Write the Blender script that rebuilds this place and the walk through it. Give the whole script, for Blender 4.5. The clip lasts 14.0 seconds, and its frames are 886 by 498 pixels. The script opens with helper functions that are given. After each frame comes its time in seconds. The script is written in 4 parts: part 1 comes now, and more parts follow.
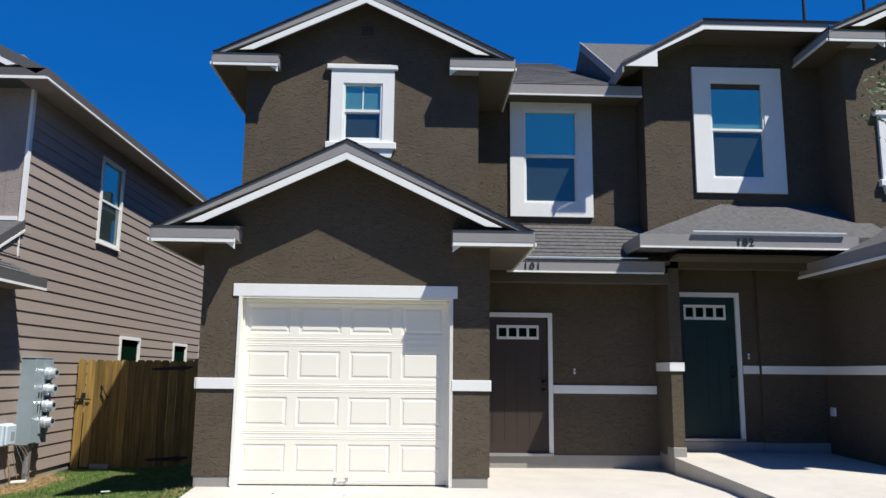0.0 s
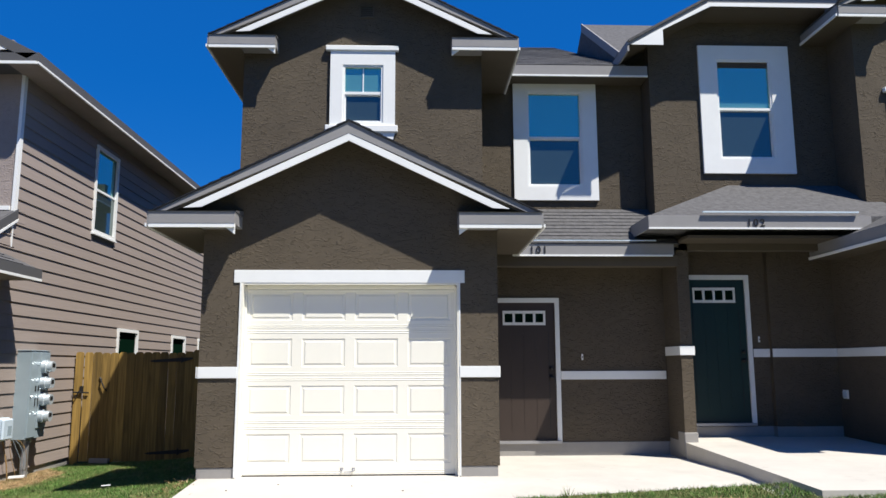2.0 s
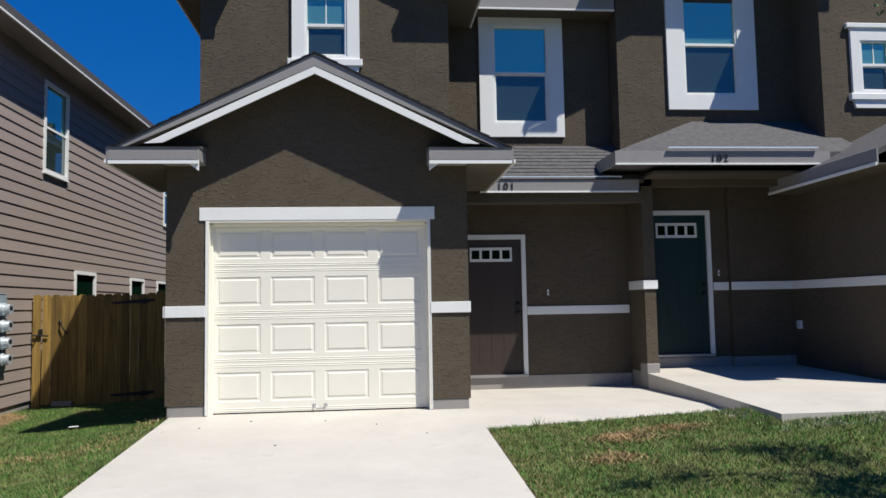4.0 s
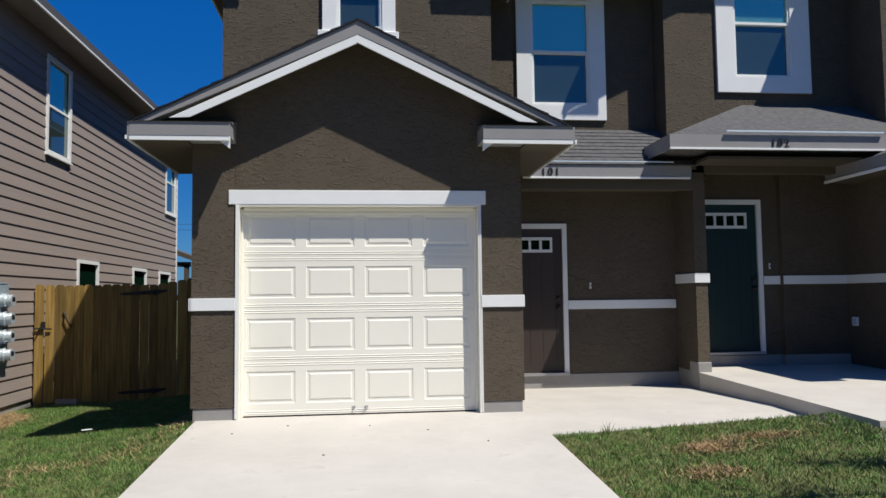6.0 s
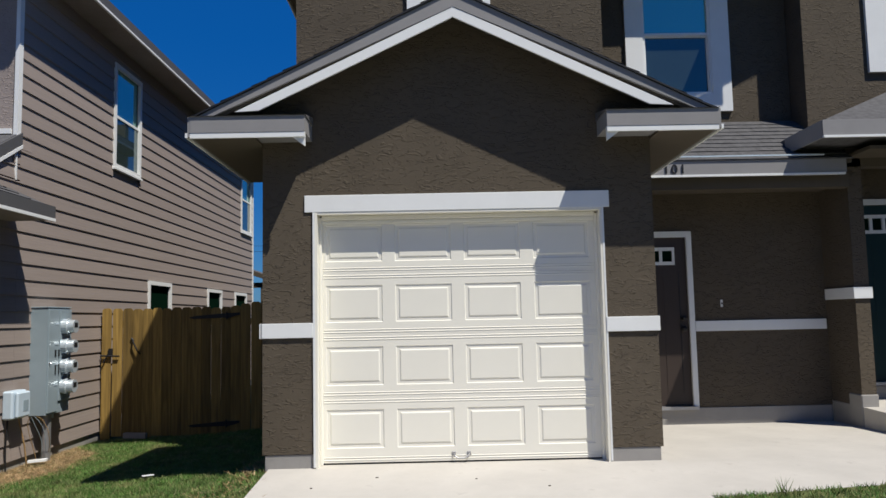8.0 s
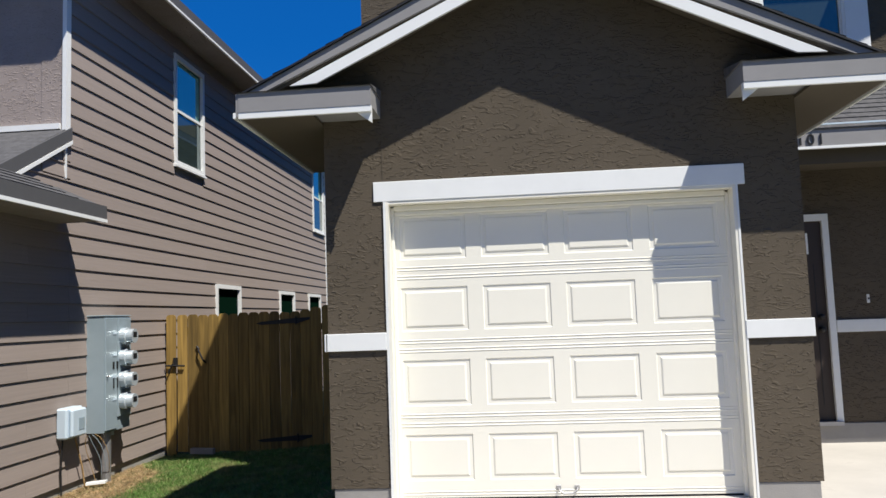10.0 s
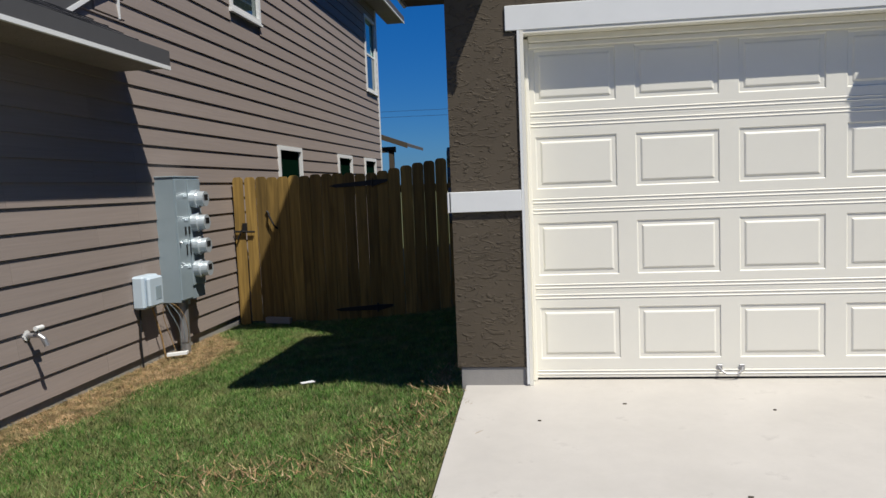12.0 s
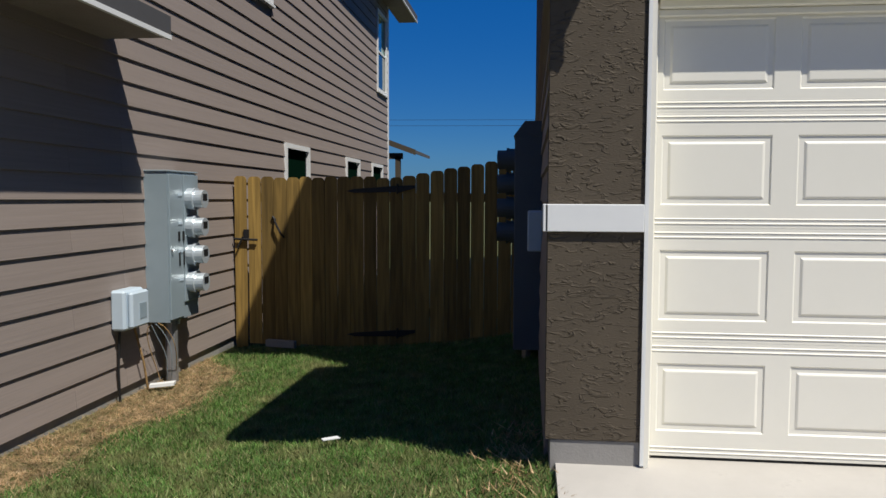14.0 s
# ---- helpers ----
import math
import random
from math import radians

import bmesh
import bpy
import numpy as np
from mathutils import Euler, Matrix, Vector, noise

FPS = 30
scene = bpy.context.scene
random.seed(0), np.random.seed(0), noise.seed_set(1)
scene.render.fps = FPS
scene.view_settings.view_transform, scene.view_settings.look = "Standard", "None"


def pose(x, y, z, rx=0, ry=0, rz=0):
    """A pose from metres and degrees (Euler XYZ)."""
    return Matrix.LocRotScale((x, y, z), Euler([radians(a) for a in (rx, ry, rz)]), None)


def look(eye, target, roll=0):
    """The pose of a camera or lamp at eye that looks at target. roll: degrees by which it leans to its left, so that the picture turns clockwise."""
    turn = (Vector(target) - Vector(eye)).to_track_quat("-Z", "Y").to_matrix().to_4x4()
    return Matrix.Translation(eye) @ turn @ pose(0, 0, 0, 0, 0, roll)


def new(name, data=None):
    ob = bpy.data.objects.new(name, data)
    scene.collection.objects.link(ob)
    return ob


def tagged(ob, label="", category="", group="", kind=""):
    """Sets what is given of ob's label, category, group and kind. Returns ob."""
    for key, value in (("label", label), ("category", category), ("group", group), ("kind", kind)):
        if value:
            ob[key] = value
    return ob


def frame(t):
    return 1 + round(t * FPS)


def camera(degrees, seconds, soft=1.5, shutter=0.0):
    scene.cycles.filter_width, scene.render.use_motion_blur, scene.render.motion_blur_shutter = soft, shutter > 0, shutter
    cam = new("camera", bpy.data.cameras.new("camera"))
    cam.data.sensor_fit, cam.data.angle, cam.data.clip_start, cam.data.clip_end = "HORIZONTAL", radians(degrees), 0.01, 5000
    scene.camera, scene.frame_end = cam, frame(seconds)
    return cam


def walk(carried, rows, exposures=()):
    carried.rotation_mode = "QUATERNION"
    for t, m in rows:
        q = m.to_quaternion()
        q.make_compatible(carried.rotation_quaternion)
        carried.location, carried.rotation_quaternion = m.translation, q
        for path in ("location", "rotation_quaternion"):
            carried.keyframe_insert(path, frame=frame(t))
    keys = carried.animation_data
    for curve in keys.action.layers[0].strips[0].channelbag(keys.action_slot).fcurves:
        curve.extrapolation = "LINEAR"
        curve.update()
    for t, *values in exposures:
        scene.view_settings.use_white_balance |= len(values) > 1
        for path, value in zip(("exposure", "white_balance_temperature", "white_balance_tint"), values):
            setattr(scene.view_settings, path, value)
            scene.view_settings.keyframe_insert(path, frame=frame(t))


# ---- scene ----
cam = camera(61.0, 14.0)
PATH = [
    (0, (2.141, -9.097, 1.297), (2.203, -7.124, 1.622), 0.6),
    (0.5, (2.102, -9.038, 1.276), (2.166, -7.068, 1.615), 0.7),
    (1, (2.101, -8.967, 1.247), (2.157, -6.999, 1.6), 0.6),
    (1.5, (2.099, -8.885, 1.213), (2.151, -6.916, 1.559), 0.2),
    (2, (2.029, -8.839, 1.226), (2.102, -6.864, 1.531), -0.2),
    (2.5, (2.041, -8.819, 1.191), (2.132, -6.838, 1.448), -0.8),
    (3, (2.056, -8.814, 1.194), (2.167, -6.827, 1.397), -1.1),
    (5.5, (1.381, -8.34, 1.121), (1.654, -6.364, 1.254), -0.6),
    (6, (1.264, -7.959, 1.188), (1.483, -5.975, 1.318), -0.7),
    (6.5, (1.14, -7.486, 1.212), (1.29, -5.497, 1.353), -0.8),
    (7, (1.118, -7.175, 1.202), (1.198, -5.183, 1.356), -1.0),
    (7.5, (1.111, -6.896, 1.194), (1.153, -4.903, 1.357), -1.1),
    (8, (1.045, -6.608, 1.235), (1.07, -4.616, 1.417), -1.2),
    (10.5, (0.788, -5.336, 1.319), (0.565, -3.356, 1.49), -2.1),
    (11, (0.578, -5.215, 1.288), (0.326, -3.231, 1.28), -2.3),
    (11.5, (0.322, -5.092, 1.267), (0.079, -3.11, 1.157), -2.3),
    (12, (0.112, -4.726, 1.254), (-0.155, -2.751, 1.088), -2.3),
    (12.5, (-0.082, -4.337, 1.237), (-0.369, -2.368, 1.032), -1.9),
    (13, (-0.275, -4.07, 1.234), (-0.553, -2.105, 0.987), -1.4),
    (13.5, (-0.409, -3.808, 1.235), (-0.681, -1.846, 0.958), -1.0),
    (14, (-0.548, -3.571, 1.239), (-0.775, -1.588, 1.104), 0.2),
]
EXPOSURES = [(0.0, 0.45), (1.5, 0.62), (2.4, 0.54), (3.0, 0.25), (5.5, 0.22), (6.2, 0.16), (7.5, 0.28), (8.0, 0.03), (10.4, 0.46), (11.1, 0.08), (14.0, -0.06)]
walk(cam, [(t, look(eye, target, roll)) for t, eye, target, roll in PATH], EXPOSURES)

# ---- world, sun, exposure ----
SUN_FROM = Vector((1.09, -1.0, 2.4)).normalized()
world = bpy.data.worlds.new("world")
scene.world = world
world.use_nodes = True
wn = world.node_tree.nodes
wn.clear()
sky = wn.new("ShaderNodeTexSky")
sky.sky_type = "NISHITA"
sky.sun_disc = False
sky.sun_elevation = math.asin(SUN_FROM.z)
sky.sun_rotation = math.atan2(SUN_FROM.x, SUN_FROM.y)
sky.altitude = 200
sky.air_density, sky.dust_density, sky.ozone_density = 1.0, 0.3, 3.0
bg = wn.new("ShaderNodeBackground")
bg.inputs["Strength"].default_value = 0.058
wo = wn.new("ShaderNodeOutputWorld")
deep = wn.new("ShaderNodeHueSaturation")
deep.inputs["Saturation"].default_value = 1.5
tint = wn.new("ShaderNodeVectorMath")
tint.operation = "MULTIPLY"
tint.inputs[1].default_value = (0.52, 0.90, 1.15)
world.node_tree.links.new(sky.outputs[0], deep.inputs["Color"])
world.node_tree.links.new(deep.outputs[0], tint.inputs[0])
even = wn.new("ShaderNodeMix")
even.data_type = "RGBA"
even.inputs["Factor"].default_value = 0.5
even.inputs["B"].default_value = (0.10, 1.80, 7.4, 1)
world.node_tree.links.new(tint.outputs[0], even.inputs["A"])
world.node_tree.links.new(even.outputs["Result"], bg.inputs[0])
world.node_tree.links.new(bg.outputs[0], wo.inputs[0])
sun = new("sun", bpy.data.lights.new("sun", "SUN"))
sun.data.energy = 5.0
sun.data.angle = radians(0.53)
sun.data.color = (1.0, 0.95, 0.86)
sun.matrix_world = look(SUN_FROM * 50, (0, 0, 0))


# ---- materials ----
def material(name, colour, rough=0.8, metal=0.0, vary=0.0, scale=3.0, bump=0.0, bump_scale=80.0, spec=0.4):
    m = bpy.data.materials.new(name)
    m.use_nodes = True
    nt = m.node_tree
    b = nt.nodes["Principled BSDF"]
    b.inputs["Roughness"].default_value = rough
    b.inputs["Metallic"].default_value = metal
    b.inputs["Specular IOR Level"].default_value = spec
    b.inputs["Base Color"].default_value = (*colour, 1)
    geo = nt.nodes.new("ShaderNodeNewGeometry")
    if vary:
        n1 = nt.nodes.new("ShaderNodeTexNoise")
        n1.inputs["Scale"].default_value = scale
        n1.inputs["Detail"].default_value = 8
        n1.inputs["Roughness"].default_value = 0.7
        nt.links.new(geo.outputs["Position"], n1.inputs["Vector"])
        r = nt.nodes.new("ShaderNodeMapRange")
        r.inputs["From Min"].default_value, r.inputs["From Max"].default_value = 0.25, 0.75
        r.inputs["To Min"].default_value, r.inputs["To Max"].default_value = 1 - vary, 1 + vary
        nt.links.new(n1.outputs["Fac"], r.inputs["Value"])
        mul = nt.nodes.new("ShaderNodeVectorMath")
        mul.operation = "SCALE"
        mul.inputs[0].default_value = colour
        nt.links.new(r.outputs[0], mul.inputs["Scale"])
        nt.links.new(mul.outputs[0], b.inputs["Base Color"])
    if bump:
        n2 = nt.nodes.new("ShaderNodeTexNoise")
        n2.inputs["Scale"].default_value = bump_scale
        n2.inputs["Detail"].default_value = 4
        nt.links.new(geo.outputs["Position"], n2.inputs["Vector"])
        bm_ = nt.nodes.new("ShaderNodeBump")
        bm_.inputs["Strength"].default_value = 0.6
        bm_.inputs["Distance"].default_value = bump
        nt.links.new(n2.outputs["Fac"], bm_.inputs["Height"])
        nt.links.new(bm_.outputs[0], b.inputs["Normal"])
    return m


def stucco_material(name, colour, depth):
    """Troweled stucco: flat skips and short, mostly level ridges."""
    m = material(name, colour, 0.92, vary=0.16, scale=1.7)
    nt = m.node_tree
    b = nt.nodes["Principled BSDF"]
    geo = nt.nodes.new("ShaderNodeNewGeometry")
    stretch = nt.nodes.new("ShaderNodeMapping")
    stretch.inputs["Scale"].default_value = (1.0, 1.0, 2.6)
    nt.links.new(geo.outputs["Position"], stretch.inputs["Vector"])
    big = nt.nodes.new("ShaderNodeTexNoise")
    big.inputs["Scale"].default_value, big.inputs["Detail"].default_value, big.inputs["Distortion"].default_value = 11, 3, 1.6
    nt.links.new(stretch.outputs[0], big.inputs["Vector"])
    ridge = nt.nodes.new("ShaderNodeMapRange")
    ridge.interpolation_type = "SMOOTHSTEP"
    ridge.inputs["From Min"].default_value, ridge.inputs["From Max"].default_value = 0.53, 0.64
    nt.links.new(big.outputs["Fac"], ridge.inputs["Value"])
    fine = nt.nodes.new("ShaderNodeTexNoise")
    fine.inputs["Scale"].default_value, fine.inputs["Detail"].default_value = 70, 5
    nt.links.new(stretch.outputs[0], fine.inputs["Vector"])
    add = nt.nodes.new("ShaderNodeMath")
    add.operation = "MULTIPLY_ADD"
    add.inputs[1].default_value = 0.3
    nt.links.new(fine.outputs["Fac"], add.inputs[0])
    nt.links.new(ridge.outputs[0], add.inputs[2])
    bump_node = nt.nodes.new("ShaderNodeBump")
    bump_node.inputs["Strength"].default_value = 0.75
    bump_node.inputs["Distance"].default_value = depth
    nt.links.new(add.outputs[0], bump_node.inputs["Height"])
    nt.links.new(bump_node.outputs[0], b.inputs["Normal"])
    return m


def varied(m, low, high):
    """Multiply the base colour by a value drawn per object."""
    nt = m.node_tree
    b = nt.nodes["Principled BSDF"]
    old = b.inputs["Base Color"].links[0].from_socket
    info = nt.nodes.new("ShaderNodeObjectInfo")
    r = nt.nodes.new("ShaderNodeMapRange")
    r.inputs["To Min"].default_value, r.inputs["To Max"].default_value = low, high
    nt.links.new(info.outputs["Random"], r.inputs["Value"])
    mul = nt.nodes.new("ShaderNodeVectorMath")
    mul.operation = "SCALE"
    nt.links.new(old, mul.inputs[0])
    nt.links.new(r.outputs[0], mul.inputs["Scale"])
    nt.links.new(mul.outputs[0], b.inputs["Base Color"])
    return m


def island_material(name, colours):
    """Colour drawn per separate blade, straw or leaf."""
    m = bpy.data.materials.new(name)
    m.use_nodes = True
    nt = m.node_tree
    b = nt.nodes["Principled BSDF"]
    b.inputs["Roughness"].default_value = 0.6
    b.inputs["Specular IOR Level"].default_value = 0.25
    geo = nt.nodes.new("ShaderNodeNewGeometry")
    ramp = nt.nodes.new("ShaderNodeValToRGB")
    ramp.color_ramp.elements[0].color = (*colours[0], 1)
    ramp.color_ramp.elements[1].color = (*colours[-1], 1)
    for i, c in enumerate(colours[1:-1], 1):
        e = ramp.color_ramp.elements.new(i / (len(colours) - 1))
        e.color = (*c, 1)
    nt.links.new(geo.outputs["Random Per Island"], ramp.inputs["Fac"])
    patch = nt.nodes.new("ShaderNodeTexNoise")
    patch.inputs["Scale"].default_value, patch.inputs["Detail"].default_value = 9, 5
    nt.links.new(geo.outputs["Position"], patch.inputs["Vector"])
    r = nt.nodes.new("ShaderNodeMapRange")
    r.inputs["From Min"].default_value, r.inputs["From Max"].default_value = 0.3, 0.7
    r.inputs["To Min"].default_value, r.inputs["To Max"].default_value = 0.45, 1.45
    nt.links.new(patch.outputs["Fac"], r.inputs["Value"])
    dry = nt.nodes.new("ShaderNodeTexNoise")
    dry.inputs["Scale"].default_value, dry.inputs["Detail"].default_value, dry.inputs["Roughness"].default_value = 2.6, 9, 0.72
    nt.links.new(geo.outputs["Position"], dry.inputs["Vector"])
    how = nt.nodes.new("ShaderNodeMapRange")
    how.inputs["From Min"].default_value, how.inputs["From Max"].default_value = 0.50, 0.64
    how.inputs["To Min"].default_value, how.inputs["To Max"].default_value = 0.0, 0.6
    nt.links.new(dry.outputs["Fac"], how.inputs["Value"])
    blend = nt.nodes.new("ShaderNodeMix")
    blend.data_type = "RGBA"
    blend.inputs["B"].default_value = (0.25, 0.22, 0.10, 1)
    nt.links.new(how.outputs[0], blend.inputs["Factor"])
    nt.links.new(ramp.outputs[0], blend.inputs["A"])
    mul = nt.nodes.new("ShaderNodeVectorMath")
    mul.operation = "SCALE"
    nt.links.new(blend.outputs["Result"], mul.inputs[0])
    nt.links.new(r.outputs[0], mul.inputs["Scale"])
    nt.links.new(mul.outputs[0], b.inputs["Base Color"])
    return m


def grain_material(name, colour, axis_scale, vary, rough=0.8):
    """Wood: long streaks along one axis."""
    m = material(name, colour, rough)
    nt = m.node_tree
    b = nt.nodes["Principled BSDF"]
    geo = nt.nodes.new("ShaderNodeNewGeometry")
    info = nt.nodes.new("ShaderNodeObjectInfo")
    shift = nt.nodes.new("ShaderNodeVectorMath")
    shift.operation = "MULTIPLY_ADD"
    shift.inputs[1].default_value = (37, 53, 41)
    nt.links.new(info.outputs["Random"], shift.inputs[0])
    nt.links.new(geo.outputs["Position"], shift.inputs[2])
    mp = nt.nodes.new("ShaderNodeMapping")
    mp.inputs["Scale"].default_value = axis_scale
    nt.links.new(shift.outputs[0], mp.inputs["Vector"])
    n = nt.nodes.new("ShaderNodeTexNoise")
    n.inputs["Scale"].default_value, n.inputs["Detail"].default_value, n.inputs["Distortion"].default_value = 1, 6, 0.6
    nt.links.new(mp.outputs[0], n.inputs["Vector"])
    r = nt.nodes.new("ShaderNodeMapRange")
    r.inputs["From Min"].default_value, r.inputs["From Max"].default_value = 0.25, 0.75
    r.inputs["To Min"].default_value, r.inputs["To Max"].default_value = 1 - vary, 1 + vary
    nt.links.new(n.outputs["Fac"], r.inputs["Value"])
    mul = nt.nodes.new("ShaderNodeVectorMath")
    mul.operation = "SCALE"
    mul.inputs[0].default_value = colour
    nt.links.new(r.outputs[0], mul.inputs["Scale"])
    nt.links.new(mul.outputs[0], b.inputs["Base Color"])
    bump_node = nt.nodes.new("ShaderNodeBump")
    bump_node.inputs["Strength"].default_value, bump_node.inputs["Distance"].default_value = 0.5, 0.002
    nt.links.new(n.outputs["Fac"], bump_node.inputs["Height"])
    nt.links.new(bump_node.outputs[0], b.inputs["Normal"])
    return m


def concrete_material(name, colour):
    """Pale broomed concrete: broad cloudy tone, small grey stains, fine pits and brush marks."""
    m = material(name, colour, 0.9, vary=0.12, scale=1.1)
    nt = m.node_tree
    b = nt.nodes["Principled BSDF"]
    base = b.inputs["Base Color"].links[0].from_socket
    geo = nt.nodes.new("ShaderNodeNewGeometry")
    stain = nt.nodes.new("ShaderNodeTexNoise")
    stain.inputs["Scale"].default_value, stain.inputs["Detail"].default_value, stain.inputs["Roughness"].default_value = 4.5, 9, 0.72
    nt.links.new(geo.outputs["Position"], stain.inputs["Vector"])
    how = nt.nodes.new("ShaderNodeMapRange")
    how.inputs["From Min"].default_value, how.inputs["From Max"].default_value = 0.60, 0.74
    how.inputs["To Min"].default_value, how.inputs["To Max"].default_value = 0.0, 0.55
    nt.links.new(stain.outputs["Fac"], how.inputs["Value"])
    blend = nt.nodes.new("ShaderNodeMix")
    blend.data_type = "RGBA"
    blend.inputs["B"].default_value = (colour[0] * 0.62, colour[1] * 0.60, colour[2] * 0.60, 1)
    nt.links.new(how.outputs[0], blend.inputs["Factor"])
    nt.links.new(base, blend.inputs["A"])
    nt.links.new(blend.outputs["Result"], b.inputs["Base Color"])
    brush = nt.nodes.new("ShaderNodeMapping")
    brush.inputs["Scale"].default_value = (14, 240, 240)
    nt.links.new(geo.outputs["Position"], brush.inputs["Vector"])
    fine = nt.nodes.new("ShaderNodeTexNoise")
    fine.inputs["Scale"].default_value, fine.inputs["Detail"].default_value = 1, 4
    nt.links.new(brush.outputs[0], fine.inputs["Vector"])
    bump_node = nt.nodes.new("ShaderNodeBump")
    bump_node.inputs["Strength"].default_value, bump_node.inputs["Distance"].default_value = 0.5, 0.003
    nt.links.new(fine.outputs["Fac"], bump_node.inputs["Height"])
    nt.links.new(bump_node.outputs[0], b.inputs["Normal"])
    return m


STUCCO = stucco_material("stucco", (0.093, 0.075, 0.053), 0.015)
CREAM = material("cream_paint", (0.81, 0.79, 0.70), 0.5, vary=0.02)
WHITE = material("white_trim", (0.77, 0.785, 0.775), 0.6, vary=0.04)
FASCIA = material("grey_fascia", (0.25, 0.245, 0.245), 0.7, vary=0.08)
DARK_FASCIA = material("dark_fascia", (0.085, 0.085, 0.088), 0.7, vary=0.08)
SOFFIT = material("brown_soffit", (0.085, 0.070, 0.050), 0.8, vary=0.08)
SHINGLE = material("shingle", (0.088, 0.087, 0.09), 0.95, vary=0.45, scale=14)
CONCRETE = concrete_material("concrete", (0.50, 0.475, 0.43))
FOUNDATION = material("foundation", (0.28, 0.27, 0.255), 0.9, vary=0.12, bump=0.003)
SIDING = varied(grain_material("siding", (0.29, 0.243, 0.217), (60, 1.2, 60), 0.07, 0.75), 0.95, 1.05)
TAUPE = stucco_material("taupe_stucco", (0.30, 0.255, 0.235), 0.006)
CEDAR = varied(grain_material("cedar", (0.30, 0.19, 0.050), (28, 28, 1.5), 0.45), 0.5, 1.15)
GRASS = island_material("grass_blades", [(0.030, 0.075, 0.012), (0.06, 0.15, 0.024), (0.10, 0.21, 0.04), (0.13, 0.23, 0.06), (0.30, 0.27, 0.13)])
LEAF = island_material("leaves", [(0.04, 0.09, 0.03), (0.08, 0.14, 0.05), (0.12, 0.18, 0.08)])
SOIL = material("soil", (0.10, 0.11, 0.035), 0.95, vary=0.4, scale=6)
MULCH = island_material("straw", [(0.24, 0.15, 0.07), (0.36, 0.24, 0.12), (0.50, 0.37, 0.22)])
STRAW_BED = material("straw_bed", (0.36, 0.23, 0.10), 0.95, vary=0.4, scale=14, bump=0.02, bump_scale=40)
BROWN_DOOR = material("brown_door", (0.042, 0.030, 0.024), 0.5, vary=0.1)
GREEN_DOOR = material("green_door", (0.006, 0.028, 0.026), 0.45, vary=0.1)
BLACK = material("black_metal_and_room_shade", (0.015, 0.015, 0.016), 0.5)
GREY_METAL = material("grey_metal", (0.30, 0.37, 0.41), 0.4, metal=0.1, vary=0.06)
CHROME = material("chrome", (0.75, 0.76, 0.78), 0.2, metal=0.9)
METER = material("meter_shell", (0.58, 0.64, 0.68), 0.22, metal=0.35, spec=0.8)
GALV = material("galvanised", (0.40, 0.40, 0.41), 0.45, metal=0.7, vary=0.1)
PALE_METAL = material("pale_metal", (0.52, 0.62, 0.70), 0.45, vary=0.05)


def glass_material(name, tint):
    m = bpy.data.materials.new(name)
    m.use_nodes = True
    b = m.node_tree.nodes["Principled BSDF"]
    b.inputs["Base Color"].default_value = (*tint, 1)
    b.inputs["Roughness"].default_value = 0.03
    b.inputs["Metallic"].default_value = 0.7
    b.inputs["Coat Weight"].default_value = 0.5
    b.inputs["Coat Roughness"].default_value = 0.02
    return m


DARK_GLASS = material("dark_glass", (0.003, 0.014, 0.008), 0.25, spec=0.0)
GLASS = glass_material("window_glass", (0.20, 0.52, 0.45))
SCREEN = glass_material("window_screen_glass", (0.09, 0.14, 0.14))


# ---- mesh helpers ----
def mesh_box(bm, x0, x1, y0, y1, z0, z1):
    v = [bm.verts.new(p) for p in ((x0, y0, z0), (x1, y0, z0), (x1, y1, z0), (x0, y1, z0), (x0, y0, z1), (x1, y0, z1), (x1, y1, z1), (x0, y1, z1))]
    for f in ((0, 3, 2, 1), (4, 5, 6, 7), (0, 1, 5, 4), (1, 2, 6, 5), (2, 3, 7, 6), (3, 0, 4, 7)):
        bm.faces.new([v[i] for i in f])


def mesh_prism(bm, outline, axis, a, b):
    """A closed outline of two-number points, drawn out along an axis from a to b."""
    def put(p, d):
        return {"x": (d, p[0], p[1]), "y": (p[0], d, p[1]), "z": (p[0], p[1], d)}[axis]
    lo = [bm.verts.new(put(p, a)) for p in outline]
    hi = [bm.verts.new(put(p, b)) for p in outline]
    n = len(outline)
    made = [bm.faces.new(lo), bm.faces.new(hi)]
    for i in range(n):
        made.append(bm.faces.new((lo[i], lo[(i + 1) % n], hi[(i + 1) % n], hi[i])))
    bmesh.ops.recalc_face_normals(bm, faces=made)


def mesh_tube(bm, points, radius, sides=10):
    rings = []
    for i, p in enumerate(points):
        p = Vector(p)
        a = Vector(points[max(i - 1, 0)])
        b = Vector(points[min(i + 1, len(points) - 1)])
        d = (b - a).normalized()
        u = d.orthogonal().normalized() if i == 0 else (rings[-1][1] - d * rings[-1][1].dot(d)).normalized()
        w = d.cross(u)
        rings.append(([bm.verts.new(p + radius * (math.cos(k * math.tau / sides) * u + math.sin(k * math.tau / sides) * w)) for k in range(sides)], u))
    for (r0, _), (r1, _) in zip(rings, rings[1:]):
        for k in range(sides):
            bm.faces.new((r0[k], r0[(k + 1) % sides], r1[(k + 1) % sides], r1[k]))
    bm.faces.new(rings[0][0][::-1])
    bm.faces.new(rings[-1][0])


def part(name, bm, mat, parent=None, label=""):
    data = bpy.data.meshes.new(name)
    bm.to_mesh(data)
    bm.free()
    data.materials.append(mat)
    ob = new(name, data)
    ob.parent = parent
    return tagged(ob, label)


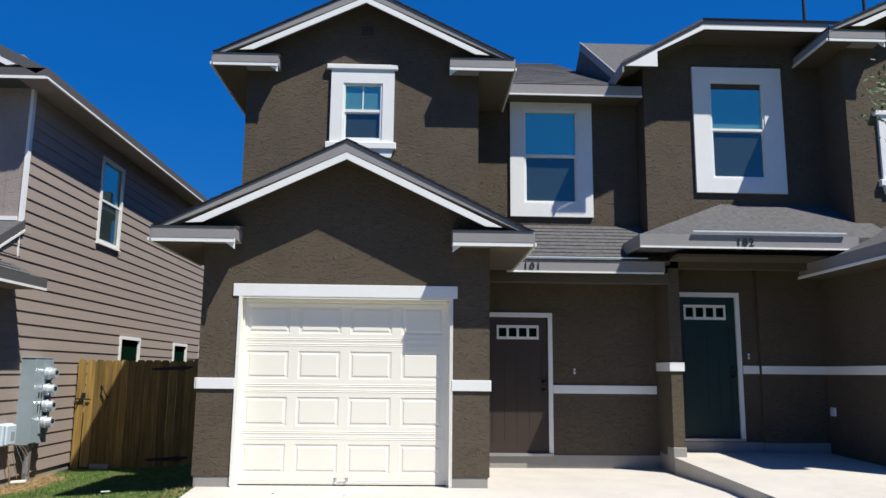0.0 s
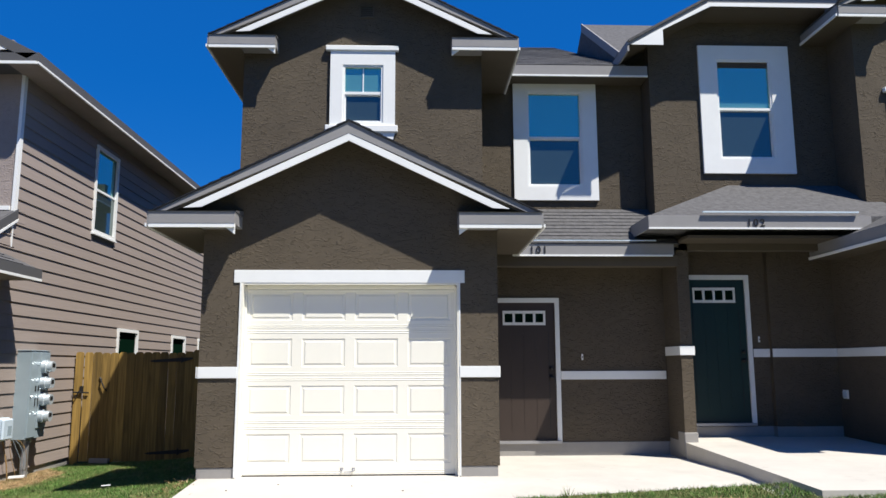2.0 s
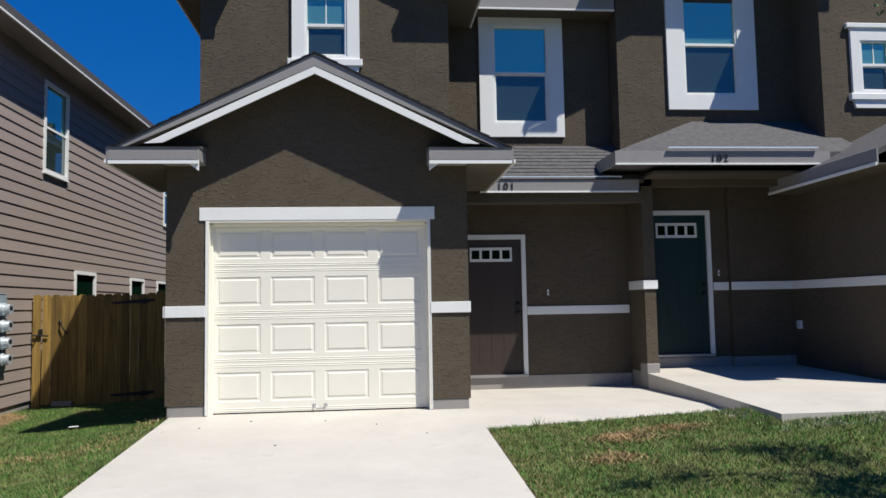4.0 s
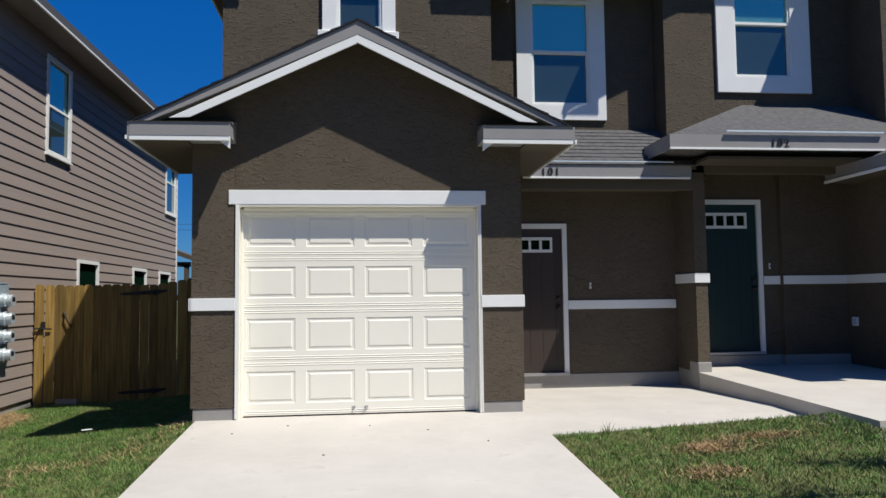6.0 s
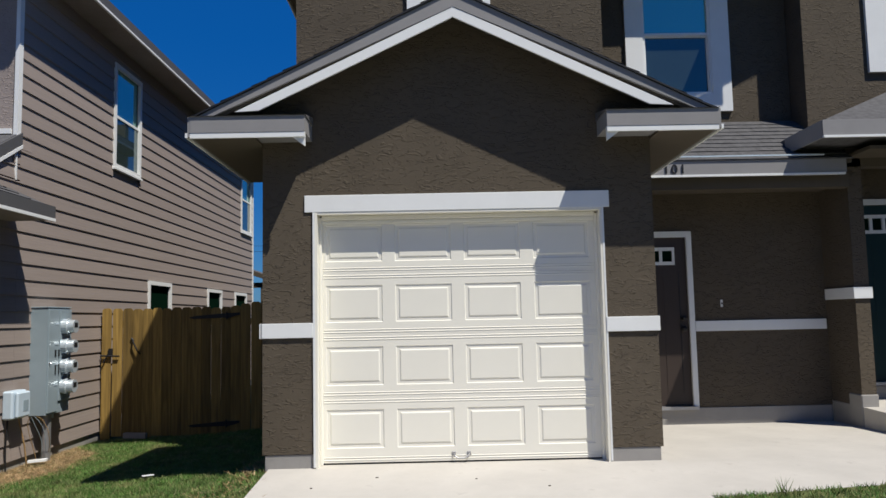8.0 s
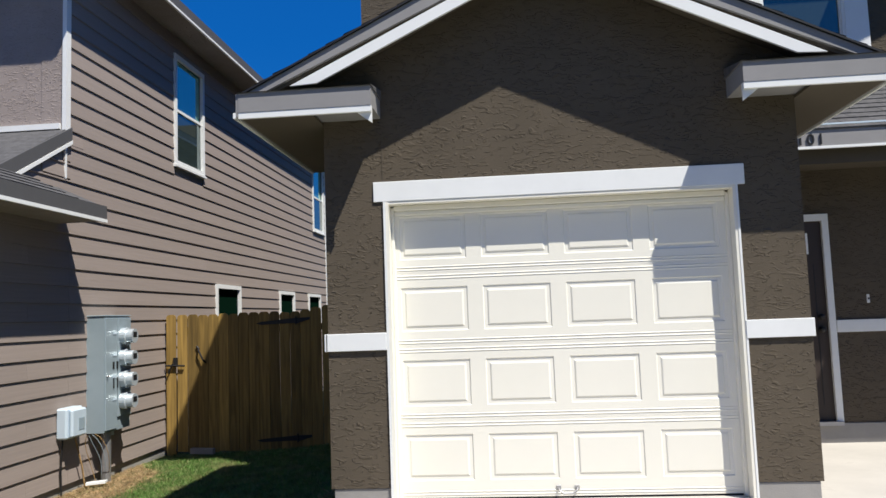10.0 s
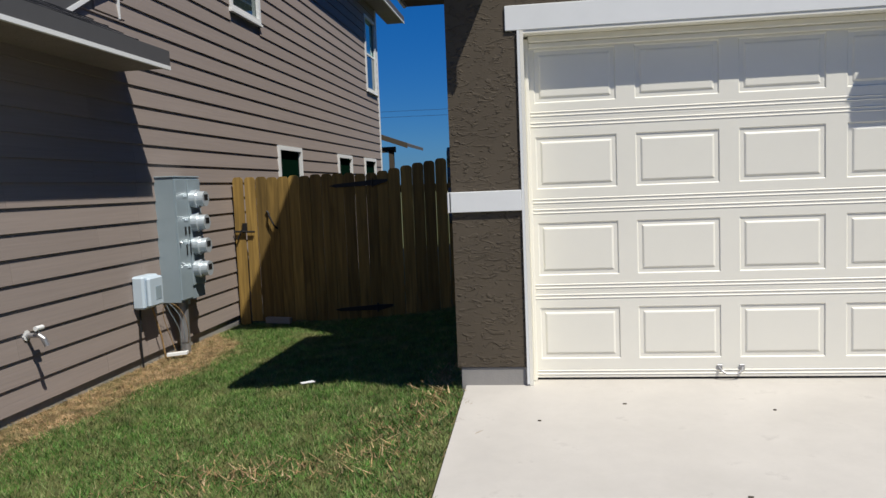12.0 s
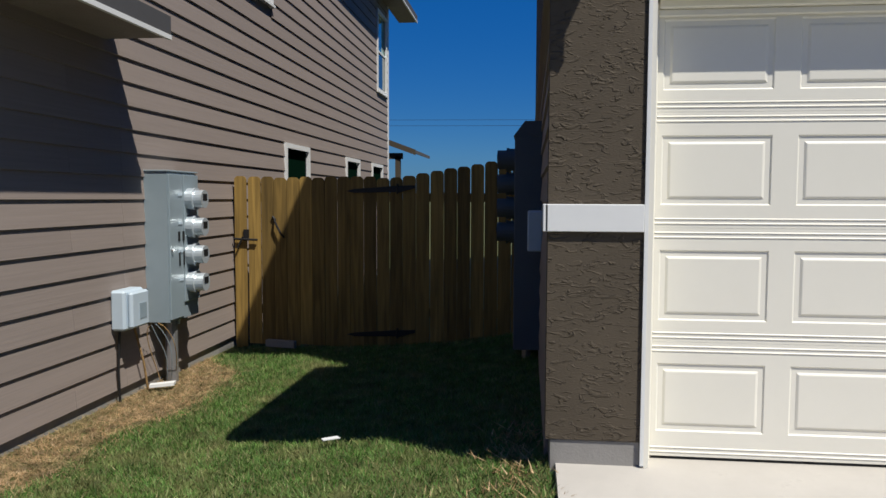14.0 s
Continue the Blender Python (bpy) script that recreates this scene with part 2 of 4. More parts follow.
def box(name, x0, x1, y0, y1, z0, z1, mat, parent=None, label="", bevel=0.0):
    bm = bmesh.new()
    mesh_box(bm, x0, x1, y0, y1, z0, z1)
    if bevel:
        bmesh.ops.bevel(bm, geom=bm.edges[:], offset=bevel, segments=1, affect="EDGES")
    return part(name, bm, mat, parent, label)


def prism(name, outline, axis, a, b, mat, parent=None, label=""):
    bm = bmesh.new()
    mesh_prism(bm, outline, axis, a, b)
    return part(name, bm, mat, parent, label)


def tube(name, points, radius, mat, parent=None, label="", sides=10):
    bm = bmesh.new()
    mesh_tube(bm, points, radius, sides)
    return part(name, bm, mat, parent, label)


def wall_mesh(bm, plane, u0, u1, z0, z1, a, b, holes=()):
    """A wall between the planes a and b on an axis ('x' or 'y'), from u0 to u1 along the other, with rectangular holes."""
    us = sorted({u0, u1, *[h[0] for h in holes], *[h[1] for h in holes]})
    zs = sorted({z0, z1, *[h[2] for h in holes], *[h[3] for h in holes]})
    us = [u for u in us if u0 <= u <= u1]
    zs = [z for z in zs if z0 <= z <= z1]

    def solid(i, j):
        if not (0 <= i < len(us) - 1 and 0 <= j < len(zs) - 1):
            return False
        u, z = (us[i] + us[i + 1]) / 2, (zs[j] + zs[j + 1]) / 2
        return not any(h[0] < u < h[1] and h[2] < z < h[3] for h in holes)
    cache = {}

    def vert(i, j, d):
        if (i, j, d) not in cache:
            cache[i, j, d] = bm.verts.new((us[i], d, zs[j]) if plane == "y" else (d, us[i], zs[j]))
        return cache[i, j, d]
    made = []
    for i in range(len(us) - 1):
        for j in range(len(zs) - 1):
            if not solid(i, j):
                continue
            for d in (a, b):
                made.append(bm.faces.new((vert(i, j, d), vert(i + 1, j, d), vert(i + 1, j + 1, d), vert(i, j + 1, d))))
            for di, dj, p, q in ((-1, 0, (i, j), (i, j + 1)), (1, 0, (i + 1, j), (i + 1, j + 1)), (0, -1, (i, j), (i + 1, j)), (0, 1, (i, j + 1), (i + 1, j + 1))):
                if not solid(i + di, j + dj):
                    made.append(bm.faces.new((vert(*p, a), vert(*q, a), vert(*q, b), vert(*p, b))))
    bmesh.ops.recalc_face_normals(bm, faces=made)


def wall(name, plane, u0, u1, z0, z1, a, b, mat, holes=(), parent=None, label=""):
    bm = bmesh.new()
    wall_mesh(bm, plane, u0, u1, z0, z1, a, b, holes)
    return tagged(part(name, bm, mat, parent, label), kind="" if parent else "structure")


# ---- ground ----
def drive_z(y):
    return -0.03 + 0.055 * min(max(y, -14), 0)


def yard_z(x, y):
    """Height of the lawn."""
    z = drive_z(y) - 0.02
    if x < -0.42:
        z -= 0.30 * (1 - math.exp((x + 0.42) / 1.1)) + 0.01 * min(max(y, 0), 5)
    if x > 3.1:
        z += 0.045 * min(x - 3.1, 5)
    return z


bm = bmesh.new()
xs = [-2500, -400, -60, -20, -12, -8, -6] + [-5 + 0.25 * i for i in range(18)] + [-0.45, -0.35, 0, 1, 2, 2.95, 3.06, 3.3] + [3.5, 4, 4.5, 5, 5.5, 5.82, 5.9] + [6.5 + 0.5 * i for i in range(14)] + [15, 20, 60, 400, 2500]
ys = [-2500, -400, -60, -30, -20, -14] + [-12 + 0.5 * i for i in range(40)] + [9, 12, 16, 30, 60, 400, 2500]
grid = [[bm.verts.new((x, y, yard_z(x, y) - (0.12 if -0.36 < x < 2.96 and -12 <= y < 0.3 else 0.25 if x > 3.05 and -0.9 < y < 9 or x > 5.8 and -1.6 < y < 9 else 0))) for x in xs] for y in ys]
for j in range(len(ys) - 1):
    for i in range(len(xs) - 1):
        bm.faces.new((grid[j][i], grid[j][i + 1], grid[j + 1][i + 1], grid[j + 1][i]))
ground = tagged(part("ground", bm, SOIL), "dark lawn soil with dry patches", "ground", kind="structure")

tagged(prism("driveway", [(0.3, -0.03), (0, -0.03), (-12, drive_z(-12)), (-12, drive_z(-12) - 0.15), (0.3, -0.2)], "x", -0.41, 3.02, CONCRETE), "pale cream broom-finished concrete driveway", "driveway", kind="structure")
tagged(prism("porch_slab", [(2.7, -0.11), (0.0, -0.055), (-1.02, -0.09), (-1.02, -0.4), (2.7, -0.4)], "x", 3.026, 5.85, CONCRETE), "pale concrete porch slab beside the driveway", "porch", kind="structure")
tagged(prism("raised_porch_slab", [(2.7, 0.15), (-1.65, 0.05), (-1.65, -0.4), (2.7, -0.4)], "x", 5.85, 8.46, CONCRETE), "pale raised concrete porch slab", "porch", kind="structure")

# ---- street and the unseen houses added across it ----
tagged(box("road", -200, 200, -23, -14.5, -0.9, -0.79, material("asphalt", (0.06, 0.06, 0.062), 0.9, vary=0.2, scale=20)), "worn dark asphalt street", "road", kind="structure")
# Out-of-view row added to keep low sky light off the facades.
for k in range(-5, 6):
    x = 13.0 * k
    bm = bmesh.new()
    mesh_box(bm, x - 5.4, x + 5.4, -42, -31, -0.9, 5.4)
    mesh_prism(bm, [(x - 5.9, 5.3), (x, 8.2), (x + 5.9, 5.3)], "y", -42.5, -30.5)
    tagged(part("backdrop", bm, TAUPE), "plain taupe house added out of view to block low sky light", "backdrop", kind="structure")

# ---- the townhouse row ----
house = tagged(new("townhouse"), "two-storey olive-brown stucco townhouse row with white trim and grey shingles", "house")
GX0, GX1 = -0.46, 3.0
REC = 0.13


def stucco_wall(name, *args, holes=()):
    return wall(name, *args, STUCCO, holes, house)


stucco_wall("garage_front_wall", "y", GX0, GX1, 0.09, 2.80, 0.0, 0.2, holes=[(-0.002, 2.542, -1, 2.1855)])
prism("garage_gable_wall", [(GX0, 2.8), (GX1, 2.8), (GX1, 3.092), (1.24, 3.945), (GX0, 3.112)], "y", 0.0, 0.2, STUCCO, house)
wall("garage_side_wall", "x", 0.2, 13.0, -0.1, 2.9, GX0 + 0.02, GX0 + 0.2, SIDING, (), house)
stucco_wall("porch_side_wall", "x", 0.2, 2.6, 0.05, 2.95, GX1 - 0.2, GX1)
stucco_wall("upper_front_wall", "y", -0.44, 2.98, 2.8, 5.5, 1.55, 1.75, holes=[(0.98, 1.56, 4.64, 5.51)])
prism("upper_gable_wall", [(-0.44, 5.5), (2.98, 5.5), (2.98, 5.96), (1.30, 6.79), (-0.44, 5.94)], "y", 1.55, 1.75, STUCCO, house)
stucco_wall("upper_side_wall", "x", 1.75, 13.0, 2.9, 5.85, -0.44, -0.24)
stucco_wall("upper_return_wall", "x", 1.75, 3.05, 2.8, 5.85, 2.78, 2.98)
stucco_wall("porch_back_wall", "y", GX1, 5.85, 0.09, 3.0, 2.6, 2.8, holes=[(3.13, 4.22, -1, 2.23)])
stucco_wall("middle_upper_wall", "y", 2.981, 5.79, 2.9, 6.1, 3.05, 3.25, holes=[(3.86, 4.76, 4.09, 5.69)])
stucco_wall("porch_divider_wall", "x", 1.95, 2.6, 0.14, 3.3, 5.85, 6.02)
stucco_wall("second_porch_wall", "y", 6.02, 7.45, 0.30, 3.3, 2.6, 2.8, holes=[(6.15, 7.19, -1, 2.58)])
stucco_wall("second_bay_wall", "y", 7.45, 8.46, 0.30, 3.3, 2.5, 2.8)
stucco_wall("second_upper_wall", "y", 5.80, 8.78, 3.2, 6.0, 2.65, 2.85, holes=[(6.89, 7.79, 4.46, 6.12)])
prism("second_gable_wall", [(5.80, 6.0), (8.78, 6.0), (8.78, 6.90), (6.75, 6.90), (5.80, 6.38)], "y", 2.65, 2.85, STUCCO, house)
stucco_wall("second_upper_side_wall", "x", 2.85, 8.0, 3.2, 6.12, 5.80, 6.0)
stucco_wall("third_side_wall", "x", 0.2, 2.8, 0.0, 3.1, 8.46, 8.66)
stucco_wall("third_front_wall", "y", 8.46, 12.4, 0.0, 3.1, 0.0, 0.2)
stucco_wall("third_upper_wall", "y", 8.75, 12.2, 2.9, 6.6, 1.9, 2.1, holes=[(9.37, 9.85, 4.32, 5.12)])
stucco_wall("third_upper_side_wall", "x", 2.1, 8.0, 2.9, 6.9, 8.78, 8.98)
wall("back_wall", "y", -0.4, 12.4, -0.1, 6.5, 13.0, 13.2, STUCCO, (), house)
for x0, x1, y0, y1, z0, z1 in ((GX0 + 0.02, 0.0, 0.008, 0.2, -0.12, 0.088), (2.54, GX1 - 0.02, 0.008, 0.2, -0.12, 0.088), (GX1 - 0.2, GX1 - 0.012, 0.2, 2.6, -0.12, 0.05), (GX1, 5.84, 2.585, 2.8, -0.2, 0.088), (5.842, 6.02, 2.2, 2.58, -0.2, 0.139), (6.03, 7.44, 2.585, 2.8, 0.05, 0.298), (7.445, 8.45, 2.485, 2.8, 0.05, 0.298)):
    box("foundation", x0, x1, y0, y1, z0, z1, FOUNDATION, house, bevel=0.004)
box("post_foot", 5.836, 6.035, 1.935, 2.2, -0.15, 0.27, FOUNDATION, house, "bare concrete post foot", bevel=0.01)
box("control_joint", -0.02, -0.014, -0.004, 0.0, 2.36, 2.95, SOFFIT, house)


def shingle_slope(name, corner, along, up, width, length, parent, course=0.14):
    """Overlapping shingle courses from the eave upwards. along, up: unit vectors in the slope."""
    along, up = Vector(along).normalized(), Vector(up).normalized()
    n = along.cross(up)
    if n.z < 0:
        n = -n
    bm = bmesh.new()
    rows = max(1, int(length / course))
    rnd = random.Random(len(name) * 7 + rows)
    base = Vector(corner)
    for r in range(rows):
        a = base + up * (r * length / rows)
        b = base + up * ((r + 1.08) * length / rows)
        x = -rnd.random() * 0.3 if width > 1 else 0
        while x < width:
            w = 0.30 if width > 1 else width
            x0, x1 = max(x, 0), min(x + w - 0.004, width)
            if x1 - x0 > 0.02:
                lift = 0.010 + rnd.random() * 0.004
                pts = [a + along * x0 + n * lift, a + along * x1 + n * lift, b + along * x1 + n * 0.002, b + along * x0 + n * 0.002, a + along * x0 - n * 0.002, a + along * x1 - n * 0.002]
                v = [bm.verts.new(p) for p in pts]
                bm.faces.new((v[0], v[1], v[2], v[3]))
                bm.faces.new((v[4], v[5], v[1], v[0]))
            x += w
    ob = part(name, bm, SHINGLE, parent)
    return ob


def roof_gable(x0, x1, zeave, ridge, slope, y0, y1, parent, near_rows):
    """Gable roof whose ridge runs away from the street: deck, shingle courses, rake boards and white trim."""
    for side, xe in ((-1, x0), (1, x1)):
        run = abs(xe - ridge)
        top = zeave + slope * run
        prism("roof_deck", [(xe, zeave - 0.01), (ridge, top - 0.01), (ridge, top - 0.10), (xe, zeave - 0.10)], "y", y0 + 0.03, y1, SOFFIT, parent)
        prism("rake_board", [(xe - side * 0.0, zeave - 0.004), (ridge, top - 0.004), (ridge, top - 0.145), (xe, zeave - 0.06), (xe, zeave - 0.03)], "y", y0, y0 + 0.03, FASCIA, parent)
        prism("rake_trim", [(xe - side * 0.36, zeave + slope * 0.36 - 0.125), (ridge, top - 0.146), (ridge, top - 0.235), (xe - side * 0.56, zeave + slope * 0.36 - 0.115)], "y", y0 + 0.004, y0 + 0.026, WHITE, parent)
        box("drip_edge", min(xe, xe + side * 0.02), max(xe, xe + side * 0.02), y0, y1, zeave - 0.02, zeave + 0.006, BLACK, parent)
        prism("roof_edge", [(xe, zeave + 0.0), (ridge, top + 0.0), (ridge, top + 0.014), (xe, zeave + 0.014)], "y", y0 - 0.02, y0 + 0.01, BLACK, parent)
        upv = Vector((-side, 0, slope)).normalized()
        shingle_slope("shingles", (xe + side * 0.02, y0 - 0.01, zeave - 0.008 + 0.012), (0, 1, 0), upv, min(y1 - y0, near_rows), (run + 0.02) * math.sqrt(1 + slope * slope), parent)


def eave_return(x0, x1, ztop, y0, y1, inner, parent):
    """The boxed eave end on the front wall, with its white trim and the small sloped corbel at its inner end."""
    box("eave_return", x0, x1, y0, y1, ztop - 0.12, ztop + 0.02, FASCIA, parent)
    box("return_trim", x0, x1, y0 + 0.004, y0 + 0.03, ztop - 0.165, ztop - 0.121, WHITE, parent)
    xi = x1 if inner > 0 else x0
    prism("return_corbel", [(xi, ztop - 0.12), (xi - inner * 0.10, ztop - 0.166), (xi, ztop - 0.24)], "y", y0 + 0.03, y0 + 0.055, WHITE, parent)
    prism("return_cap", [(y0 - 0.015, ztop + 0.021), (y1, ztop + 0.10), (y1, ztop + 0.021)], "x", x0 - 0.01, x1 + 0.01, SHINGLE, parent)


roof_gable(-0.98, 3.48, 2.96, 1.24, 0.49, -0.34, 1.57, house, 1.95)
eave_return(-0.98, -0.02, 2.94, -0.40, 0.0, 1, house)
eave_return(2.53, 3.48, 2.94, -0.40, 0.0, -1, house)
roof_gable(-0.87, 3.47, 5.83, 1.30, 0.49, 1.25, 13.2, house, 2.5)
eave_return(-0.87, 0.05, 5.80, 1.225, 1.55, 1, house)
eave_return(2.54, 3.47, 5.80, 1.225, 1.55, -1, house)
roof_gable(8.37, 12.6, 6.58, 10.48, 0.49, 1.55, 8.0, house, 1.0)
eave_return(8.37, 9.25, 6.55, 1.555, 1.9, 1, house)


def boxed_eave(x_out, x_wall, y0, y1, ztop, zbot, parent):
    a, b = sorted((x_out, x_wall))
    box("soffit", a, b, y0, y1, zbot, zbot + 0.02, SOFFIT, parent)
    s = 0.02 if x_out > x_wall else -0.02
    box("eave_fascia", min(x_out, x_out + s), max(x_out, x_out + s), y0, y1, zbot, ztop, FASCIA, parent)
    box("eave_trim", min(x_out + s, x_out + 2 * s), max(x_out + s, x_out + 2 * s), y0, y1, zbot - 0.01, zbot + 0.03, WHITE, parent)


boxed_eave(-0.98, GX0, -0.395, 1.75, 2.955, 2.79, house)
prism("roof_side_strip", [(-0.98, 2.94), (-0.46, 3.20), (-0.46, 3.08), (-0.98, 2.90)], "y", 1.57, 1.75, SHINGLE, house)
boxed_eave(3.48, GX1, -0.395, 1.80, 2.955, 2.79, house)
prism("roof_corner", [(3.48, 2.94), (2.99, 3.19), (2.99, 2.9), (3.48, 2.9)], "y", 1.57, 1.80, SHINGLE, house)
boxed_eave(-0.87, -0.44, 1.23, 13.1, 5.82, 5.65, house)
boxed_eave(3.47, 2.98, 1.23, 3.0, 5.82, 5.65, house)
boxed_eave(8.37, 8.78, 1.57, 2.76, 6.57, 6.40, house)

# small roof over the first porch
prism("porch_roof_deck", [(1.80, 2.95), (3.05, 3.71), (3.05, 3.55), (1.80, 2.90)], "x", 2.98, 5.84, SOFFIT, house)
shingle_slope("porch_shingles", (3.0, 1.77, 2.945), (1, 0, 0), (0, 1.25, 0.76), 2.84, 1.47, house)
box("porch_fascia", 3.42, 5.74, 1.775, 1.80, 2.79, 2.945, FASCIA, house)
box("porch_fascia_trim", 3.42, 5.74, 1.765, 1.795, 2.765, 2.789, WHITE, house)
box("porch_drip_edge", 3.45, 5.50, 1.745, 1.775, 2.985, 3.0, PALE_METAL, house)
box("porch_beam", GX1, 5.85, 1.90, 2.05, 2.64, 2.80, SOFFIT, house)
box("porch_ceiling", GX1, 5.85, 2.05, 2.6, 2.70, 2.74, SOFFIT, house)
box("porch_fascia_end", 5.74, 5.76, 1.775, 2.6, 2.79, 2.945, FASCIA, house)
# hipped roof over the second porch
bm = bmesh.new()
hp = {"a": (5.27, 1.30, 3.27), "b": (9.0, 1.30, 3.27), "c": (7.0, 2.66, 4.04), "d": (9.0, 2.66, 4.04), "e": (5.27, 2.66, 3.27), "f": (5.27, 2.66, 3.1), "g": (5.27, 1.3, 3.1), "h": (9.0, 1.3, 3.1), "i": (9.0, 2.66, 3.1)}
hv = {k: bm.verts.new(p) for k, p in hp.items()}
bm.faces.new([hv[k] for k in "abdc"])
bm.faces.new([hv[k] for k in "ace"])
bm.faces.new([hv[k] for k in "aefg"])
bm.faces.new([hv[k] for k in "ghba"])
bm.faces.new([hv[k] for k in "gfih"])
bmesh.ops.recalc_face_normals(bm, faces=bm.faces[:])
part("second_porch_roof", bm, SHINGLE, house)
box("second_porch_fascia", 5.25, 8.40, 1.27, 1.296, 3.10, 3.27, FASCIA, house)
box("second_fascia_trim", 5.25, 8.40, 1.26, 1.29, 3.075, 3.099, WHITE, house)
box("second_drip_edge", 6.0, 8.2, 1.22, 1.25, 3.30, 3.32, PALE_METAL, house)
box("second_fascia_return", 5.25, 5.268, 1.30, 2.15, 3.08, 3.27, FASCIA, house)
box("second_ceiling", 5.85, 8.46, 1.45, 2.6, 2.98, 3.02, SOFFIT, house)
box("second_beam", 5.85, 8.46, 1.95, 2.10, 2.88, 2.98, SOFFIT, house)
# main roofs
prism("middle_roof_deck", [(2.65, 6.0), (8.8, 9.01), (8.8, 8.85), (2.65, 5.90)], "x", 2.9, 5.42, SOFFIT, house)
shingle_slope("middle_shingles", (2.9, 2.62, 6.005), (1, 0, 0), (0, 6.15, 3.01), 2.52, 6.8, house, 0.3)
box("middle_fascia", 3.49, 5.77, 2.62, 2.65, 5.84, 6.0, FASCIA, house)
box("middle_fascia_trim", 3.49, 5.77, 2.61, 2.645, 5.815, 5.839, WHITE, house)
box("middle_soffit", 2.99, 5.79, 2.65, 3.05, 5.83, 5.85, SOFFIT, house)
prism("second_main_roof", [(3.0, 6.40), (5.6, 8.12), (8.2, 6.40)], "x", 5.44, 12.5, SHINGLE, house)
prism("second_rake", [(2.95, 6.38), (5.6, 8.14), (5.6, 7.96), (3.2, 6.38)], "x", 5.41, 5.438, FASCIA, house)
# clipped gable over the second upper window
front = [(5.33, 6.21), (6.63, 6.93), (8.69, 6.93), (8.69, 6.83), (6.65, 6.83), (5.33, 6.13)]
prism("clipped_gable_board", front, "y", 2.10, 2.13, FASCIA, house)
prism("clipped_gable_trim", [(5.36, 6.13), (6.62, 6.84), (8.67, 6.84), (8.67, 6.78), (6.65, 6.78), (5.87, 6.38), (5.87, 6.13)], "y", 2.085, 2.10, WHITE, house)
prism("clipped_gable_soffit", [(5.33, 6.10), (5.90, 6.41), (6.65, 6.77), (8.57, 6.77), (8.57, 6.86), (6.62, 6.88), (5.33, 6.17)], "y", 2.13, 2.85, SOFFIT, house)
bm = bmesh.new()
mesh_prism(bm, [(5.32, 6.21), (6.63, 6.95), (6.63, 6.91), (5.32, 6.17)], "y", 2.07, 3.2)
part("clipped_gable_roof", bm, SHINGLE, house)
bm = bmesh.new()
bm.faces.new([bm.verts.new(p) for p in ((6.63, 2.06, 6.96), (9.15, 2.06, 6.96), (12.1, 6.7, 9.23), (8.4, 6.7, 9.23))])
bmesh.ops.solidify(bm, geom=bm.faces[:], thickness=0.04)
part("clipped_gable_hip", bm, SHINGLE, house)
box("clipped_gable_fascia", 5.305, 5.335, 2.10, 3.2, 6.03, 6.20, FASCIA, house)
# third garage eave
boxed_eave(8.0, 8.46, -0.3, 2.2, 2.98, 2.78, house)
prism("third_garage_roof", [(8.0, 2.97), (10.2, 4.05), (10.2, 3.9), (8.0, 2.9)], "y", -0.3, 1.9, SHINGLE, house)
for x, y, z, h in ((10.45, 6.0, 8.5, 1.1), (11.8, 6.0, 8.6, 1.1)):
    tube("vent_pipe", [(x, y, z), (x, y, z + h)], 0.035, BLACK, house)
    tube("pipe_flashing", [(x, y, z - 0.2), (x, y, z + 0.12)], 0.11, PALE_METAL, house)

# trim bands
box("header_board", -0.09, 2.61, -0.014, 0.0, 2.185, 2.335, WHITE, house, bevel=0.003)
for x0, x1 in ((GX0 - 0.014, -0.02), (2.545, GX1 + 0.014)):
    box("trim_band", x0, x1, -0.022, 0.0, 1.085, 1.213, WHITE, house, bevel=0.003)
box("trim_band", GX0 - 0.024, GX0 - 0.001, -0.022, 0.2, 1.085, 1.213, WHITE, house, bevel=0.002)
box("trim_band", GX1 + 0.001, GX1 + 0.02, 0.0, 2.6, 1.085, 1.213, WHITE, house, bevel=0.002)
box("trim_band", 4.225, 5.83, 2.575, 2.6, 1.005, 1.13, WHITE, house, bevel=0.003)
box("trim_band", 5.826, 6.045, 1.926, 1.949, 1.355, 1.485, WHITE, house, bevel=0.003)
box("trim_band", 5.826, 5.849, 1.95, 2.57, 1.355, 1.485, WHITE, house, bevel=0.002)
box("trim_band", 7.20, 7.45, 2.575, 2.6, 1.33, 1.455, WHITE, house, bevel=0.003)
box("trim_band", 7.45, 8.44, 2.475, 2.5, 1.33, 1.455, WHITE, house, bevel=0.003)
box("trim_band", 8.435, 8.46, 0.2, 2.475, 1.33, 1.455, WHITE, house, bevel=0.003)


